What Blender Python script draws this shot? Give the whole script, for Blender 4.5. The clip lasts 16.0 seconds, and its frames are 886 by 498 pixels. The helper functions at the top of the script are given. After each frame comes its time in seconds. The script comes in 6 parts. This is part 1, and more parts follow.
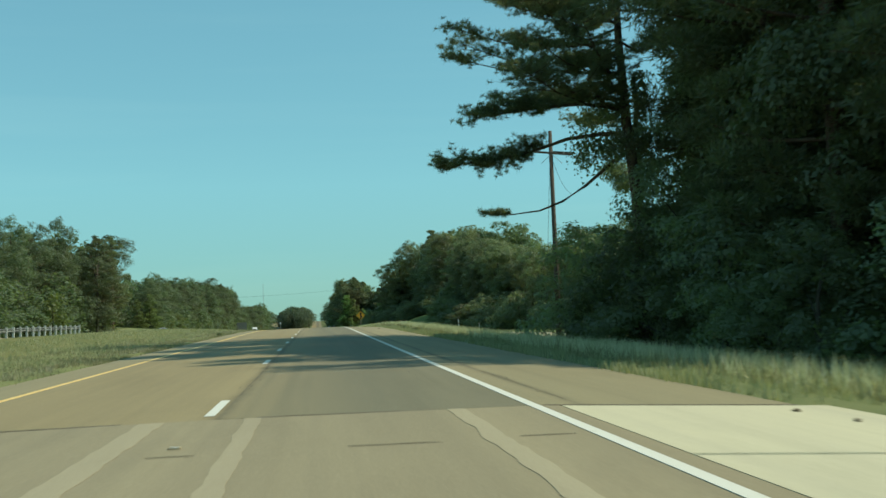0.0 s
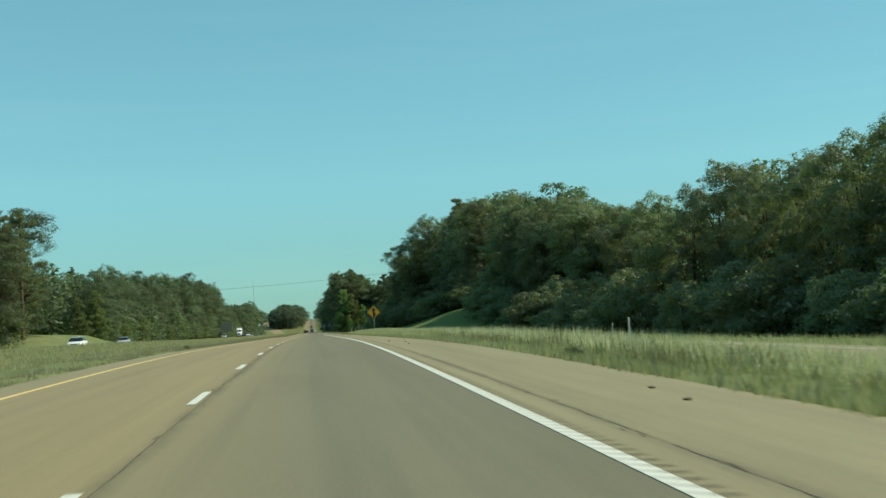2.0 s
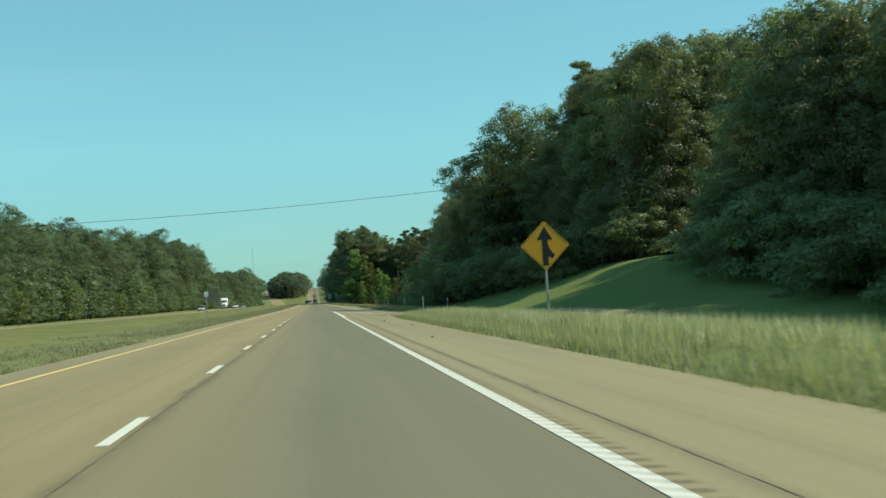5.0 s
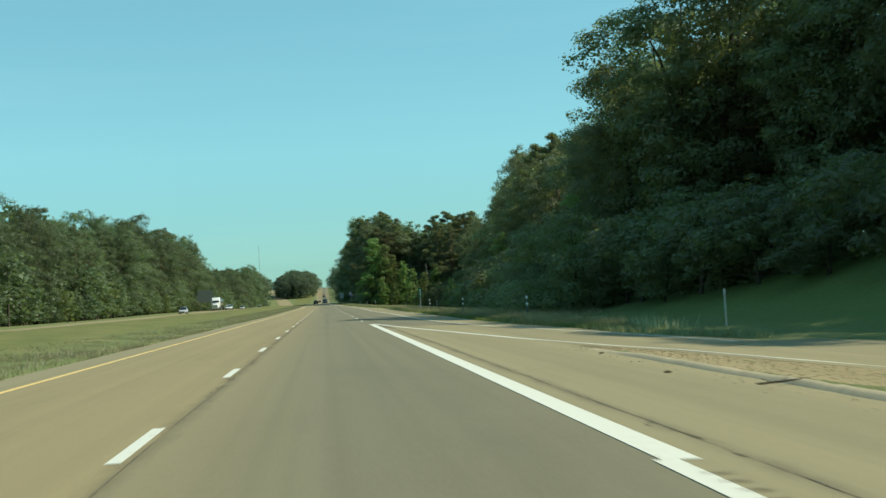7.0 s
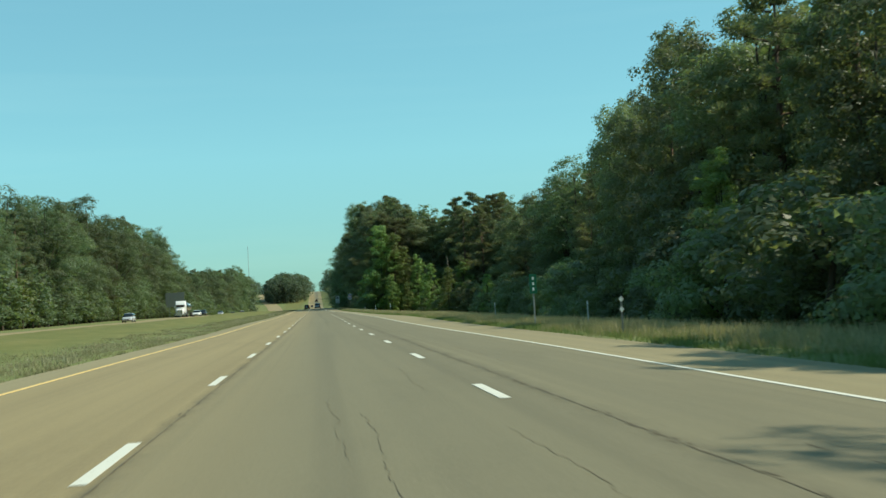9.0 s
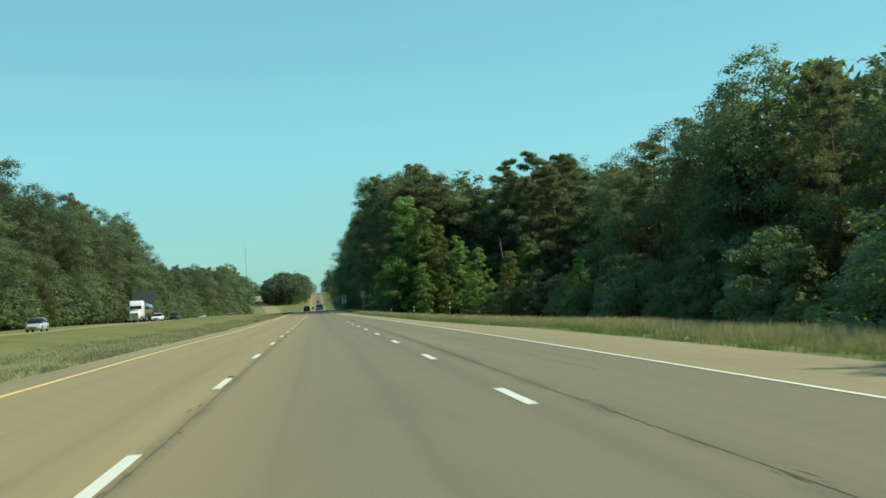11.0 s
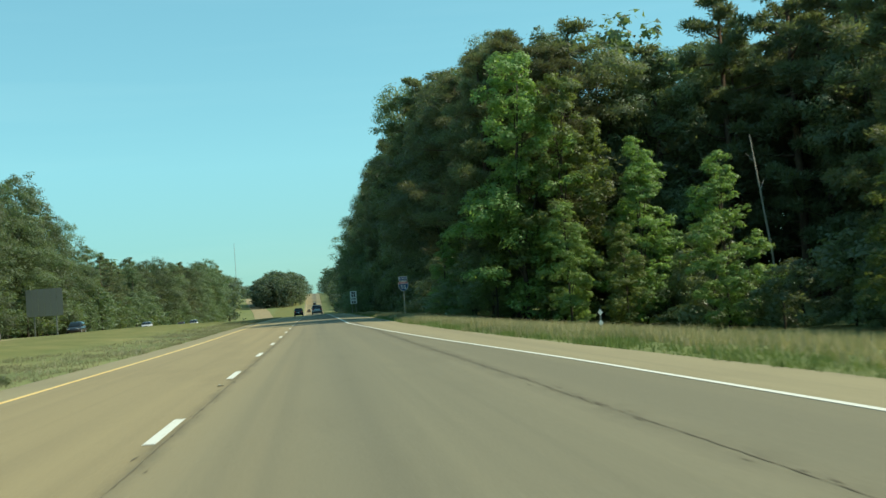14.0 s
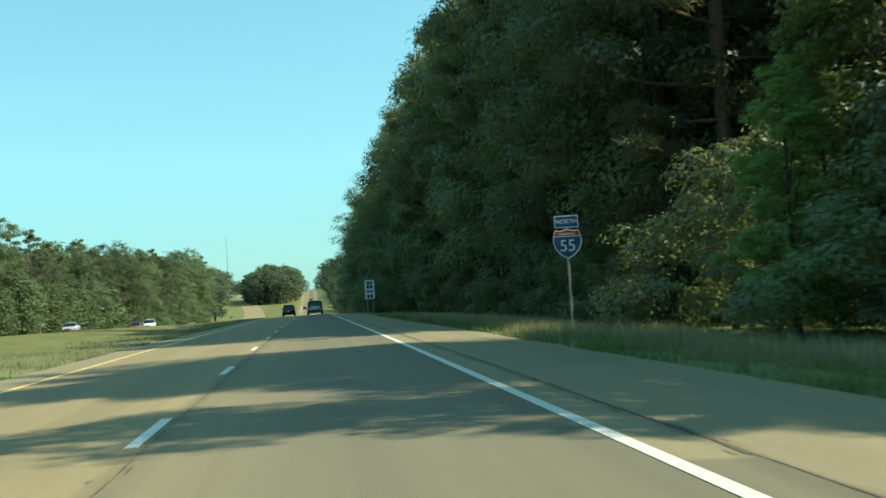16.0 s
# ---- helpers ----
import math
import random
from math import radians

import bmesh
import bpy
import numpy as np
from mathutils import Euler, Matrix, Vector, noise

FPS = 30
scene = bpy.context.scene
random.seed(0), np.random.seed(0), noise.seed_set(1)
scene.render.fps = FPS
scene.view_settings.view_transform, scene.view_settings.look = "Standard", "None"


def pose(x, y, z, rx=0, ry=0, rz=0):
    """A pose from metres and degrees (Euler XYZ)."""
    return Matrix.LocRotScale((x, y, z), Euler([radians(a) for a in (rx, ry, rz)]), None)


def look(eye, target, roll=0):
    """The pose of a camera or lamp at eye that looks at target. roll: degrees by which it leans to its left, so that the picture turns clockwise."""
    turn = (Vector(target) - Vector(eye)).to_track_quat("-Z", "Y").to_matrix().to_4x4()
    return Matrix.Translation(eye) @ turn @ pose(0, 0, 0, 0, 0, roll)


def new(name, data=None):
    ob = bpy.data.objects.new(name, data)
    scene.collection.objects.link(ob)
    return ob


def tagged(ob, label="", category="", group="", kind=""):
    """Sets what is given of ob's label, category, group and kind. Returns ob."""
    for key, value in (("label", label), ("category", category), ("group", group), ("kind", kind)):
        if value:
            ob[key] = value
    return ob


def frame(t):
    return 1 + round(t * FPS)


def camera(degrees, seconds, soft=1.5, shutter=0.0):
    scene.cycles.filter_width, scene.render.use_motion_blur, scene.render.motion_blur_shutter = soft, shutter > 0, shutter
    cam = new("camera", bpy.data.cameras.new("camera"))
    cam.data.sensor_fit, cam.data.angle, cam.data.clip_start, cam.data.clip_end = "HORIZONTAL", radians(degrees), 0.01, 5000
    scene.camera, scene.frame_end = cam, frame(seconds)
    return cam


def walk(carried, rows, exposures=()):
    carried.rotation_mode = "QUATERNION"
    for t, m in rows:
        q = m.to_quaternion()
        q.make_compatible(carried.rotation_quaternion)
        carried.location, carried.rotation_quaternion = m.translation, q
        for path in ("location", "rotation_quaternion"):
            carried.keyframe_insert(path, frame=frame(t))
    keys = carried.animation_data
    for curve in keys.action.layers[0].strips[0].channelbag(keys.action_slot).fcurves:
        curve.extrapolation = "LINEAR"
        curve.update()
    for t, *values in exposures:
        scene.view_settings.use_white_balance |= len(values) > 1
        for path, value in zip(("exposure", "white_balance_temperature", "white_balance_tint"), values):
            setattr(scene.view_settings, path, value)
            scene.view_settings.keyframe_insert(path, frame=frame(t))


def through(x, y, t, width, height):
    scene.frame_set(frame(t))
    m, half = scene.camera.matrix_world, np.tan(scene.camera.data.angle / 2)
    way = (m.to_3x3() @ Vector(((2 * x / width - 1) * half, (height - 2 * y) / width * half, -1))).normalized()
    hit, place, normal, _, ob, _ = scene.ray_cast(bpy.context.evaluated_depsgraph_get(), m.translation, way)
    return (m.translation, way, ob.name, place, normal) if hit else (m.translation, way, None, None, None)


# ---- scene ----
cam = camera(41.98, 16.0, soft=1.5, shutter=0.12)
EYE = 1.11
# seconds, x, y, yaw, pitch, roll; the eye rides EYE above the road
ROWS = [
    (0, -0.575, -8.78, -6.2, 4.14, 2.19),
    (0.5, -0.594, 9.46, -6.31, 3.97, 2.13),
    (1, -0.515, 26.6, -6.23, 4.09, 2.64),
    (1.5, -0.395, 45.8, -6.46, 3.98, 2.84),
    (2, -0.222, 63.44, -6.5, 3.89, 3.3),
    (2.5, -0.152, 81.69, -6.6, 3.81, 3.46),
    (3, -0.085, 97.96, -6.53, 3.55, 3.55),
    (3.2, -0.051, 105.0, -6.41, 3.45, 3.53),
    (3.7, -0.035, 122.75, -6.39, 3.17, 3.44),
    (4.2, -0.019, 140.5, -6.36, 2.89, 3.35),
    (4.7, -0.003, 158.25, -6.34, 2.61, 3.26),
    (5.3, 0.016, 179.55, -6.31, 2.27, 3.16),
    (5.5, -0.029, 186.68, -6.26, 2.38, 3.1),
    (6, -0.139, 204.76, -6.03, 2.3, 3.38),
    (6.5, -0.102, 222.36, -5.91, 2.37, 3.37),
    (7, -0.208, 240.09, -5.89, 2.42, 3.31),
    (7.5, -0.179, 258.24, -5.91, 2.5, 3.19),
    (8, -0.166, 275.78, -5.96, 2.56, 3.53),
    (8.5, -0.135, 293.73, -6.16, 2.6, 3.31),
    (9, -0.169, 310.84, -6.25, 2.64, 3.3),
    (9.7, -0.21, 335.62, -6.23, 2.68, 3.31),
    (10.4, -0.251, 360.4, -6.21, 2.71, 3.32),
    (11.3, -0.304, 392.25, -6.18, 2.75, 3.33),
    (11.5, -0.296, 399.22, -6.18, 2.75, 3.33),
    (12, -0.327, 417.04, -6.19, 2.75, 3.23),
    (12.5, -0.283, 434.69, -6.25, 2.76, 3.62),
    (13, -0.282, 452.09, -6.4, 2.74, 3.88),
    (13.5, -0.234, 469.82, -6.43, 2.73, 4.04),
    (14, -0.268, 488.22, -6.35, 2.75, 4.27),
    (14.5, -0.292, 505.59, -6.2, 2.79, 4.26),
    (15, -0.204, 522.92, -6.23, 2.75, 4.02),
    (15.5, -0.256, 540.59, -6.35, 2.73, 3.99),
    (16, -0.282, 559.07, -6.52, 2.65, 3.78),
]

# the road's long profile: a crest near 110 m, a long gentle grade, a dip past 700 m, a far hill
GRADE_Y = list(range(-40, 641, 40))
GRADE = [.0162, .019, .0199, .0187, .0034, .002, .0018, .0022, .0006, .0021, .0002, .005, .0007, .005, .0029, .0079, .0052, .0037]
_fy = np.arange(-400.0, 4000.0, 2.0)
_g = np.interp(_fy, GRADE_Y, GRADE)
_near = np.concatenate([[0.0], np.cumsum(_g[1:] + _g[:-1])])
_near -= np.interp(0.0, _fy, _near)
FAR_Y = [600, 640, 700, 760, 850, 950, 1030, 1150, 1250, 1350, 1500, 1600, 1700, 2400, 4000]
FAR_Z = [3.385, 3.563, 3.78, 3.6, 2.0, 0.4, 0.8, 3.5, 7.8, 12.5, 20.5, 23.6, 24.0, 20.0, 15.0]
_far = np.interp(_fy, FAR_Y, FAR_Z)
_k = np.hanning(31)
_far = np.convolve(np.pad(_far, 15, mode="edge"), _k / _k.sum(), mode="valid")
_b = np.clip((_fy - 620.0) / 40.0, 0, 1)
_fz = _near * (1 - _b) + _far * _b


def road_z(y):
    return np.interp(y, _fy, _fz)


walk(cam, [(t, pose(x, y, float(road_z(y)) + EYE, 90 + pitch, roll, yaw)) for t, x, y, yaw, pitch, roll in ROWS],
     exposures=[(t, e, 6450, 1) for t, e in ((0.0, 0.3), (0.5, 0.4), (0.9, 0.34), (1.5, 0.33), (2.2, 0.32), (3.0, 0.36), (5.5, 0.475), (12.5, 0.56), (14.0, 0.63), (15.1, 0.72), (16.0, 0.9))])

# ---- light ----
SUN_ELEVATION, SUN_AZIMUTH = 46.5, 96.0     # degrees above the horizon; clockwise from the road's heading
world = bpy.data.worlds.new("sky")
scene.world = world
world.use_nodes = True
wn = world.node_tree.nodes
sky = wn.new("ShaderNodeTexSky")
sky.sky_type = "NISHITA"
sky.sun_disc = False
sky.sun_elevation, sky.sun_rotation = radians(SUN_ELEVATION), radians(SUN_AZIMUTH)
sky.air_density, sky.dust_density, sky.ozone_density = 1.0, 0.15, 1.0
wn["Background"].inputs["Strength"].default_value = 0.223
soft = wn.new("ShaderNodeGamma")
soft.inputs["Gamma"].default_value = 0.55
tone = wn.new("ShaderNodeMix")
tone.data_type, tone.blend_type = "RGBA", "MULTIPLY"
tone.inputs[0].default_value, tone.inputs[7].default_value = 1.0, (0.505, 0.905, 0.93, 1)
world.node_tree.links.new(sky.outputs[0], soft.inputs["Color"])
world.node_tree.links.new(soft.outputs[0], tone.inputs[6])
# faint thin cirrus in long streaks
coord = wn.new("ShaderNodeTexCoord")
stretch = wn.new("ShaderNodeMapping")
stretch.inputs["Scale"].default_value = (1.6, 1.6, 26.0)
wisps = wn.new("ShaderNodeTexNoise")
wisps.inputs["Scale"].default_value, wisps.inputs["Detail"].default_value = 1.4, 5.0
amount = wn.new("ShaderNodeMapRange")
amount.inputs["From Min"].default_value, amount.inputs["From Max"].default_value = 0.5, 0.72
amount.inputs["To Max"].default_value = 0.16
cirrus = wn.new("ShaderNodeMix")
cirrus.data_type, cirrus.blend_type = "RGBA", "MULTIPLY"
cirrus.inputs[7].default_value = (1.45, 1.2, 1.1, 1)
world.node_tree.links.new(coord.outputs["Generated"], stretch.inputs["Vector"])
world.node_tree.links.new(stretch.outputs[0], wisps.inputs["Vector"])
world.node_tree.links.new(wisps.outputs["Fac"], amount.inputs["Value"])
world.node_tree.links.new(amount.outputs[0], cirrus.inputs[0])
# haze dulls the sky towards the horizon
height = wn.new("ShaderNodeSeparateXYZ")
haze = wn.new("ShaderNodeMapRange")
haze.inputs["From Max"].default_value, haze.inputs["To Min"].default_value, haze.inputs["To Max"].default_value = 0.13, 0.71, 1.0
dull = wn.new("ShaderNodeMix")
dull.data_type, dull.blend_type = "RGBA", "MULTIPLY"
dull.inputs[0].default_value = 1.0
world.node_tree.links.new(coord.outputs["Generated"], height.inputs[0])
world.node_tree.links.new(height.outputs["Z"], haze.inputs["Value"])
world.node_tree.links.new(haze.outputs[0], dull.inputs[7])
world.node_tree.links.new(tone.outputs[2], dull.inputs[6])
world.node_tree.links.new(dull.outputs[2], cirrus.inputs[6])
world.node_tree.links.new(cirrus.outputs[2], wn["Background"].inputs["Color"])
sun_data = bpy.data.lights.new("sun", "SUN")
sun_data.energy, sun_data.angle, sun_data.color = 3.7, radians(0.5), (1.0, 0.91, 0.74)
sun = new("sun", sun_data)
_e, _a = radians(SUN_ELEVATION), radians(SUN_AZIMUTH)
sun.matrix_world = look((math.cos(_e) * math.sin(_a) * 100, math.cos(_e) * math.cos(_a) * 100, math.sin(_e) * 100), (0, 0, 0))


# ---- materials ----
class Nodes:
    """A node material under construction."""

    def __init__(self, name, rough=0.8, metal=0.0, spec=0.3):
        self.mat = bpy.data.materials.new(name)
        self.mat.use_nodes = True
        self.t = self.mat.node_tree
        self.b = self.t.nodes["Principled BSDF"]
        self.b.inputs["Roughness"].default_value = rough
        self.b.inputs["Metallic"].default_value = metal
        self.b.inputs["Specular IOR Level"].default_value = spec
        self.co = self.t.nodes.new("ShaderNodeTexCoord").outputs["Object"]

    def link(self, a, b):
        self.t.links.new(a, b)
        return a

    def noise(self, scale, detail=4.0, rough=0.6, stretch=None):
        n = self.t.nodes.new("ShaderNodeTexNoise")
        n.inputs["Scale"].default_value, n.inputs["Detail"].default_value, n.inputs["Roughness"].default_value = scale, detail, rough
        v = self.co
        if stretch:
            m = self.t.nodes.new("ShaderNodeMapping")
            m.inputs["Scale"].default_value = stretch
            self.link(self.co, m.inputs["Vector"])
            v = m.outputs[0]
        self.link(v, n.inputs["Vector"])
        return n.outputs["Fac"]

    def ramp(self, fac, stops):
        r = self.t.nodes.new("ShaderNodeValToRGB")
        els = r.color_ramp.elements
        while len(els) < len(stops):
            els.new(0.5)
        for e, (p, c) in zip(els, stops):
            e.position = p
            e.color = (*c, 1) if len(c) == 3 else c
        self.link(fac, r.inputs["Fac"])
        return r.outputs["Color"]

    def mix(self, a, b, fac, kind="MIX"):
        m = self.t.nodes.new("ShaderNodeMix")
        m.data_type, m.blend_type = "RGBA", kind
        for value, socket in ((a, m.inputs[6]), (b, m.inputs[7]), (fac, m.inputs[0])):
            if isinstance(value, (int, float)):
                socket.default_value = value
            elif isinstance(value, tuple):
                socket.default_value = (*value, 1)
            else:
                self.link(value, socket)
        return m.outputs[2]

    def math(self, op, a, b=0.0, c=0.0):
        m = self.t.nodes.new("ShaderNodeMath")
        m.operation = op
        for value, socket in zip((a, b, c), m.inputs):
            if isinstance(value, (int, float)):
                socket.default_value = value
            else:
                self.link(value, socket)
        return m.outputs[0]

    def axis(self, name):
        s = self.t.nodes.new("ShaderNodeSeparateXYZ")
        self.link(self.co, s.inputs[0])
        return s.outputs[name]

    def bump(self, height, strength=0.3, distance=0.02):
        n = self.t.nodes.new("ShaderNodeBump")
        n.inputs["Strength"].default_value, n.inputs["Distance"].default_value = strength, distance
        self.link(height, n.inputs["Height"])
        self.link(n.outputs[0], self.b.inputs["Normal"])

    def base(self, colour):
        if isinstance(colour, tuple):
            self.b.inputs["Base Color"].default_value = (*colour, 1)
        else:
            self.link(colour, self.b.inputs["Base Color"])
        return self.mat


def plain(name, colour, rough=0.6, metal=0.0, spec=0.4, vary=0.12, scale=6.0):
    """A painted or bare surface with slight soiling at two scales."""
    n = Nodes(name, rough, metal, spec)
    dark = tuple(c * (1 - 2.2 * vary) for c in colour)
    c = n.mix(dark, colour, n.ramp(n.noise(scale), [(0.25, (0, 0, 0)), (0.65, (1, 1, 1))]))
    c = n.mix(c, tuple(min(1, k * (1 + vary)) for k in colour), n.ramp(n.noise(scale * 9), [(0.45, (0, 0, 0)), (0.75, (1, 1, 1))]))
    return n.base(c)


def asphalt(name, light, dark, aggregate, rim=None, smudges=()):
    """Worn chip-seal: fine stones, long wheel-track streaks, blotches; rim: the tone of the old lane that shows through along the left edge; smudges: where (x), how wide and how strongly tar has bled along a seam."""
    n = Nodes(name, 0.85, 0, 0.25)
    fine = n.noise(38.0, 3.0, 0.7)
    blot = n.noise(0.55, 5.0, 0.65, (1.0, 0.22, 1.0))
    streak = n.noise(1.3, 3.0, 0.6, (1.0, 0.012, 1.0))
    c = n.mix(dark, light, n.ramp(streak, [(0.3, (0, 0, 0)), (0.68, (1, 1, 1))]))
    c = n.mix(c, tuple(k * 0.8 for k in dark), n.math("MULTIPLY", n.ramp(blot, [(0.52, (0, 0, 0)), (0.75, (1, 1, 1))]), 0.5))
    if rim:
        across = n.math("ADD", n.math("MULTIPLY", n.math("ADD", n.axis("X"), 1.75), 0.5), n.math("MULTIPLY", n.math("SUBTRACT", streak, 0.5), 0.5))
        c = n.mix(c, rim, n.math("MULTIPLY", n.ramp(across, [(0.0, (1, 1, 1)), (0.35, (0.55, 0.55, 0.55)), (0.85, (0, 0, 0))]), 0.85))
    for x, half, strength in smudges:
        ragged_x = n.math("ADD", n.axis("X"), n.math("MULTIPLY", n.math("SUBTRACT", n.noise(1.1, 4.0, 0.7, (1.0, 0.5, 1.0)), 0.5), half * 1.6))
        off = n.math("DIVIDE", n.math("ABSOLUTE", n.math("SUBTRACT", ragged_x, x)), half)
        broken = n.ramp(n.noise(1.7, 4.0, 0.7, (1.0, 0.3, 1.0)), [(0.32, (0.25, 0.25, 0.25)), (0.62, (1, 1, 1))])
        band = n.math("MULTIPLY", n.ramp(off, [(0.0, (1, 1, 1)), (0.45, (0.5, 0.5, 0.5)), (1.0, (0, 0, 0))]), broken)
        c = n.mix(c, (0.07, 0.062, 0.042), n.math("MULTIPLY", band, strength))
    track = n.noise(2.6, 2.0, 0.5, (1.0, 0.004, 1.0))
    c = n.mix(c, tuple(k * 0.8 for k in dark), n.math("MULTIPLY", n.ramp(track, [(0.52, (0, 0, 0)), (0.7, (1, 1, 1))]), 0.35))
    c = n.mix(c, aggregate, n.math("MULTIPLY", n.ramp(fine, [(0.5, (0, 0, 0)), (0.72, (1, 1, 1))]), 0.35))
    c = n.mix(c, tuple(k * 0.55 for k in dark), n.math("MULTIPLY", n.ramp(fine, [(0.28, (1, 1, 1)), (0.42, (0, 0, 0))]), 0.4))
    n.bump(fine, 0.25, 0.01)
    return n.base(c)


M_LANE = asphalt("asphalt_grey_lane", (0.19, 0.169, 0.105), (0.157, 0.141, 0.09), (0.272, 0.243, 0.163), (0.262, 0.212, 0.115), ((-1.7, 0.17, 0.6), (2.44, 0.3, 0.6)))
M_TAN = asphalt("asphalt_tan_lane", (0.295, 0.234, 0.122), (0.24, 0.191, 0.102), (0.42, 0.34, 0.19), None, ((-1.72, 0.15, 0.55),))
M_SHOULDER = asphalt("asphalt_shoulder", (0.278, 0.236, 0.134), (0.228, 0.194, 0.112), (0.4, 0.345, 0.21), None, ((2.42, 0.15, 0.65),))
M_CONCRETE = asphalt("concrete_slab", (0.55, 0.5, 0.33), (0.46, 0.42, 0.29), (0.62, 0.57, 0.4))
M_CONCRETE_BAND = asphalt("concrete_ground_band", (0.37, 0.315, 0.2), (0.3, 0.255, 0.165), (0.47, 0.41, 0.28))
M_CONCRETE_WORN = asphalt("concrete_worn_lane", (0.3, 0.25, 0.15), (0.22, 0.185, 0.115), (0.45, 0.39, 0.26))
M_GRAVEL = asphalt("gravel_gore", (0.33, 0.26, 0.14), (0.25, 0.195, 0.1), (0.48, 0.4, 0.24))


def paint_material(name, colour, worn):
    n = Nodes(name, 0.6, 0, 0.4)
    wear = n.ramp(n.noise(9.0, 6.0, 0.75), [(0.3, (0, 0, 0)), (0.42, (1, 1, 1))])
    return n.base(n.mix(worn, colour, wear))


def ribbed_paint(name, colour, worn):
    """Edge line laid over milled ribs: a faint ladder of dimmer bars."""
    n = Nodes(name, 0.6, 0, 0.4)
    wear = n.ramp(n.noise(9.0, 6.0, 0.75), [(0.3, (0, 0, 0)), (0.42, (1, 1, 1))])
    ladder = n.math("SINE", n.math("MULTIPLY", n.math("ADD", n.axis("Y"), n.math("MULTIPLY", n.axis("X"), 0.9)), 2 * math.pi / 0.3))
    c = n.mix(worn, colour, wear)
    return n.base(n.mix(c, tuple(k * 0.72 for k in colour), n.ramp(ladder, [(0.45, (1, 1, 1)), (0.75, (0, 0, 0))])))


M_WHITE_RIBBED = ribbed_paint("road_paint_white_ribbed", (0.74, 0.71, 0.6), (0.42, 0.38, 0.28))
M_WHITE = paint_material("road_paint_white", (0.65, 0.63, 0.54), (0.4, 0.36, 0.27))
M_YELLOW = paint_material("road_paint_yellow", (0.74, 0.5, 0.17), (0.42, 0.32, 0.17))
M_TAR = plain("tar_seam", (0.135, 0.115, 0.078), 0.85, 0, 0.15, 0.2, 3.0)


def ground_material():
    """Mown and wild roadside grass: green, olive and straw in patches."""
    n = Nodes("roadside_grass_ground", 0.95, 0, 0.1)
    big = n.noise(0.035, 5.0, 0.6)
    mid = n.noise(0.5, 5.0, 0.65, (1.0, 0.4, 1.0))
    fine = n.noise(9.0, 4.0, 0.75, (1.0, 0.5, 1.0))
    c = n.ramp(mid, [(0.25, (0.11, 0.135, 0.055)), (0.5, (0.16, 0.178, 0.074)), (0.75, (0.24, 0.228, 0.103))])
    c = n.mix(c, (0.145, 0.172, 0.062), n.math("MULTIPLY", n.ramp(big, [(0.42, (0, 0, 0)), (0.62, (1, 1, 1))]), 0.65))
    c = n.mix(c, (0.3, 0.27, 0.12), n.math("MULTIPLY", n.ramp(fine, [(0.55, (0, 0, 0)), (0.8, (1, 1, 1))]), 0.4))
    # painted shade between the blades: near-black green where the fine noise is low
    c = n.mix(c, (0.03, 0.045, 0.014), n.math("MULTIPLY", n.ramp(fine, [(0.25, (1, 1, 1)), (0.45, (0, 0, 0))]), 0.35))
    # olive, lower growth in the middle of the median
    median = n.ramp(n.math("MULTIPLY", n.axis("X"), -0.01), [(0.085, (0, 0, 0)), (0.125, (1, 1, 1)), (0.24, (1, 1, 1)), (0.27, (0, 0, 0))])
    c = n.mix(c, n.ramp(mid, [(0.3, (0.1, 0.115, 0.035)), (0.7, (0.19, 0.165, 0.06))]), n.math("MULTIPLY", median, 0.7))
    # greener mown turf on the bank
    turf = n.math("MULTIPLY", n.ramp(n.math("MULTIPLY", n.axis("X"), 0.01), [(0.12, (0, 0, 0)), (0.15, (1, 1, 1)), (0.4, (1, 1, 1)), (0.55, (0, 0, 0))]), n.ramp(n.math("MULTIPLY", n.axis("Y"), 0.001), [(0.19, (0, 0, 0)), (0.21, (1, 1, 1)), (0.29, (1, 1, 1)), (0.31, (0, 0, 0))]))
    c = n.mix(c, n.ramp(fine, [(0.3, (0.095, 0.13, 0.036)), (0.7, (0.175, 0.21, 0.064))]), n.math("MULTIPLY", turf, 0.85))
    n.bump(fine, 0.45, 0.06)
    return n.base(c)


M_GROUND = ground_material()


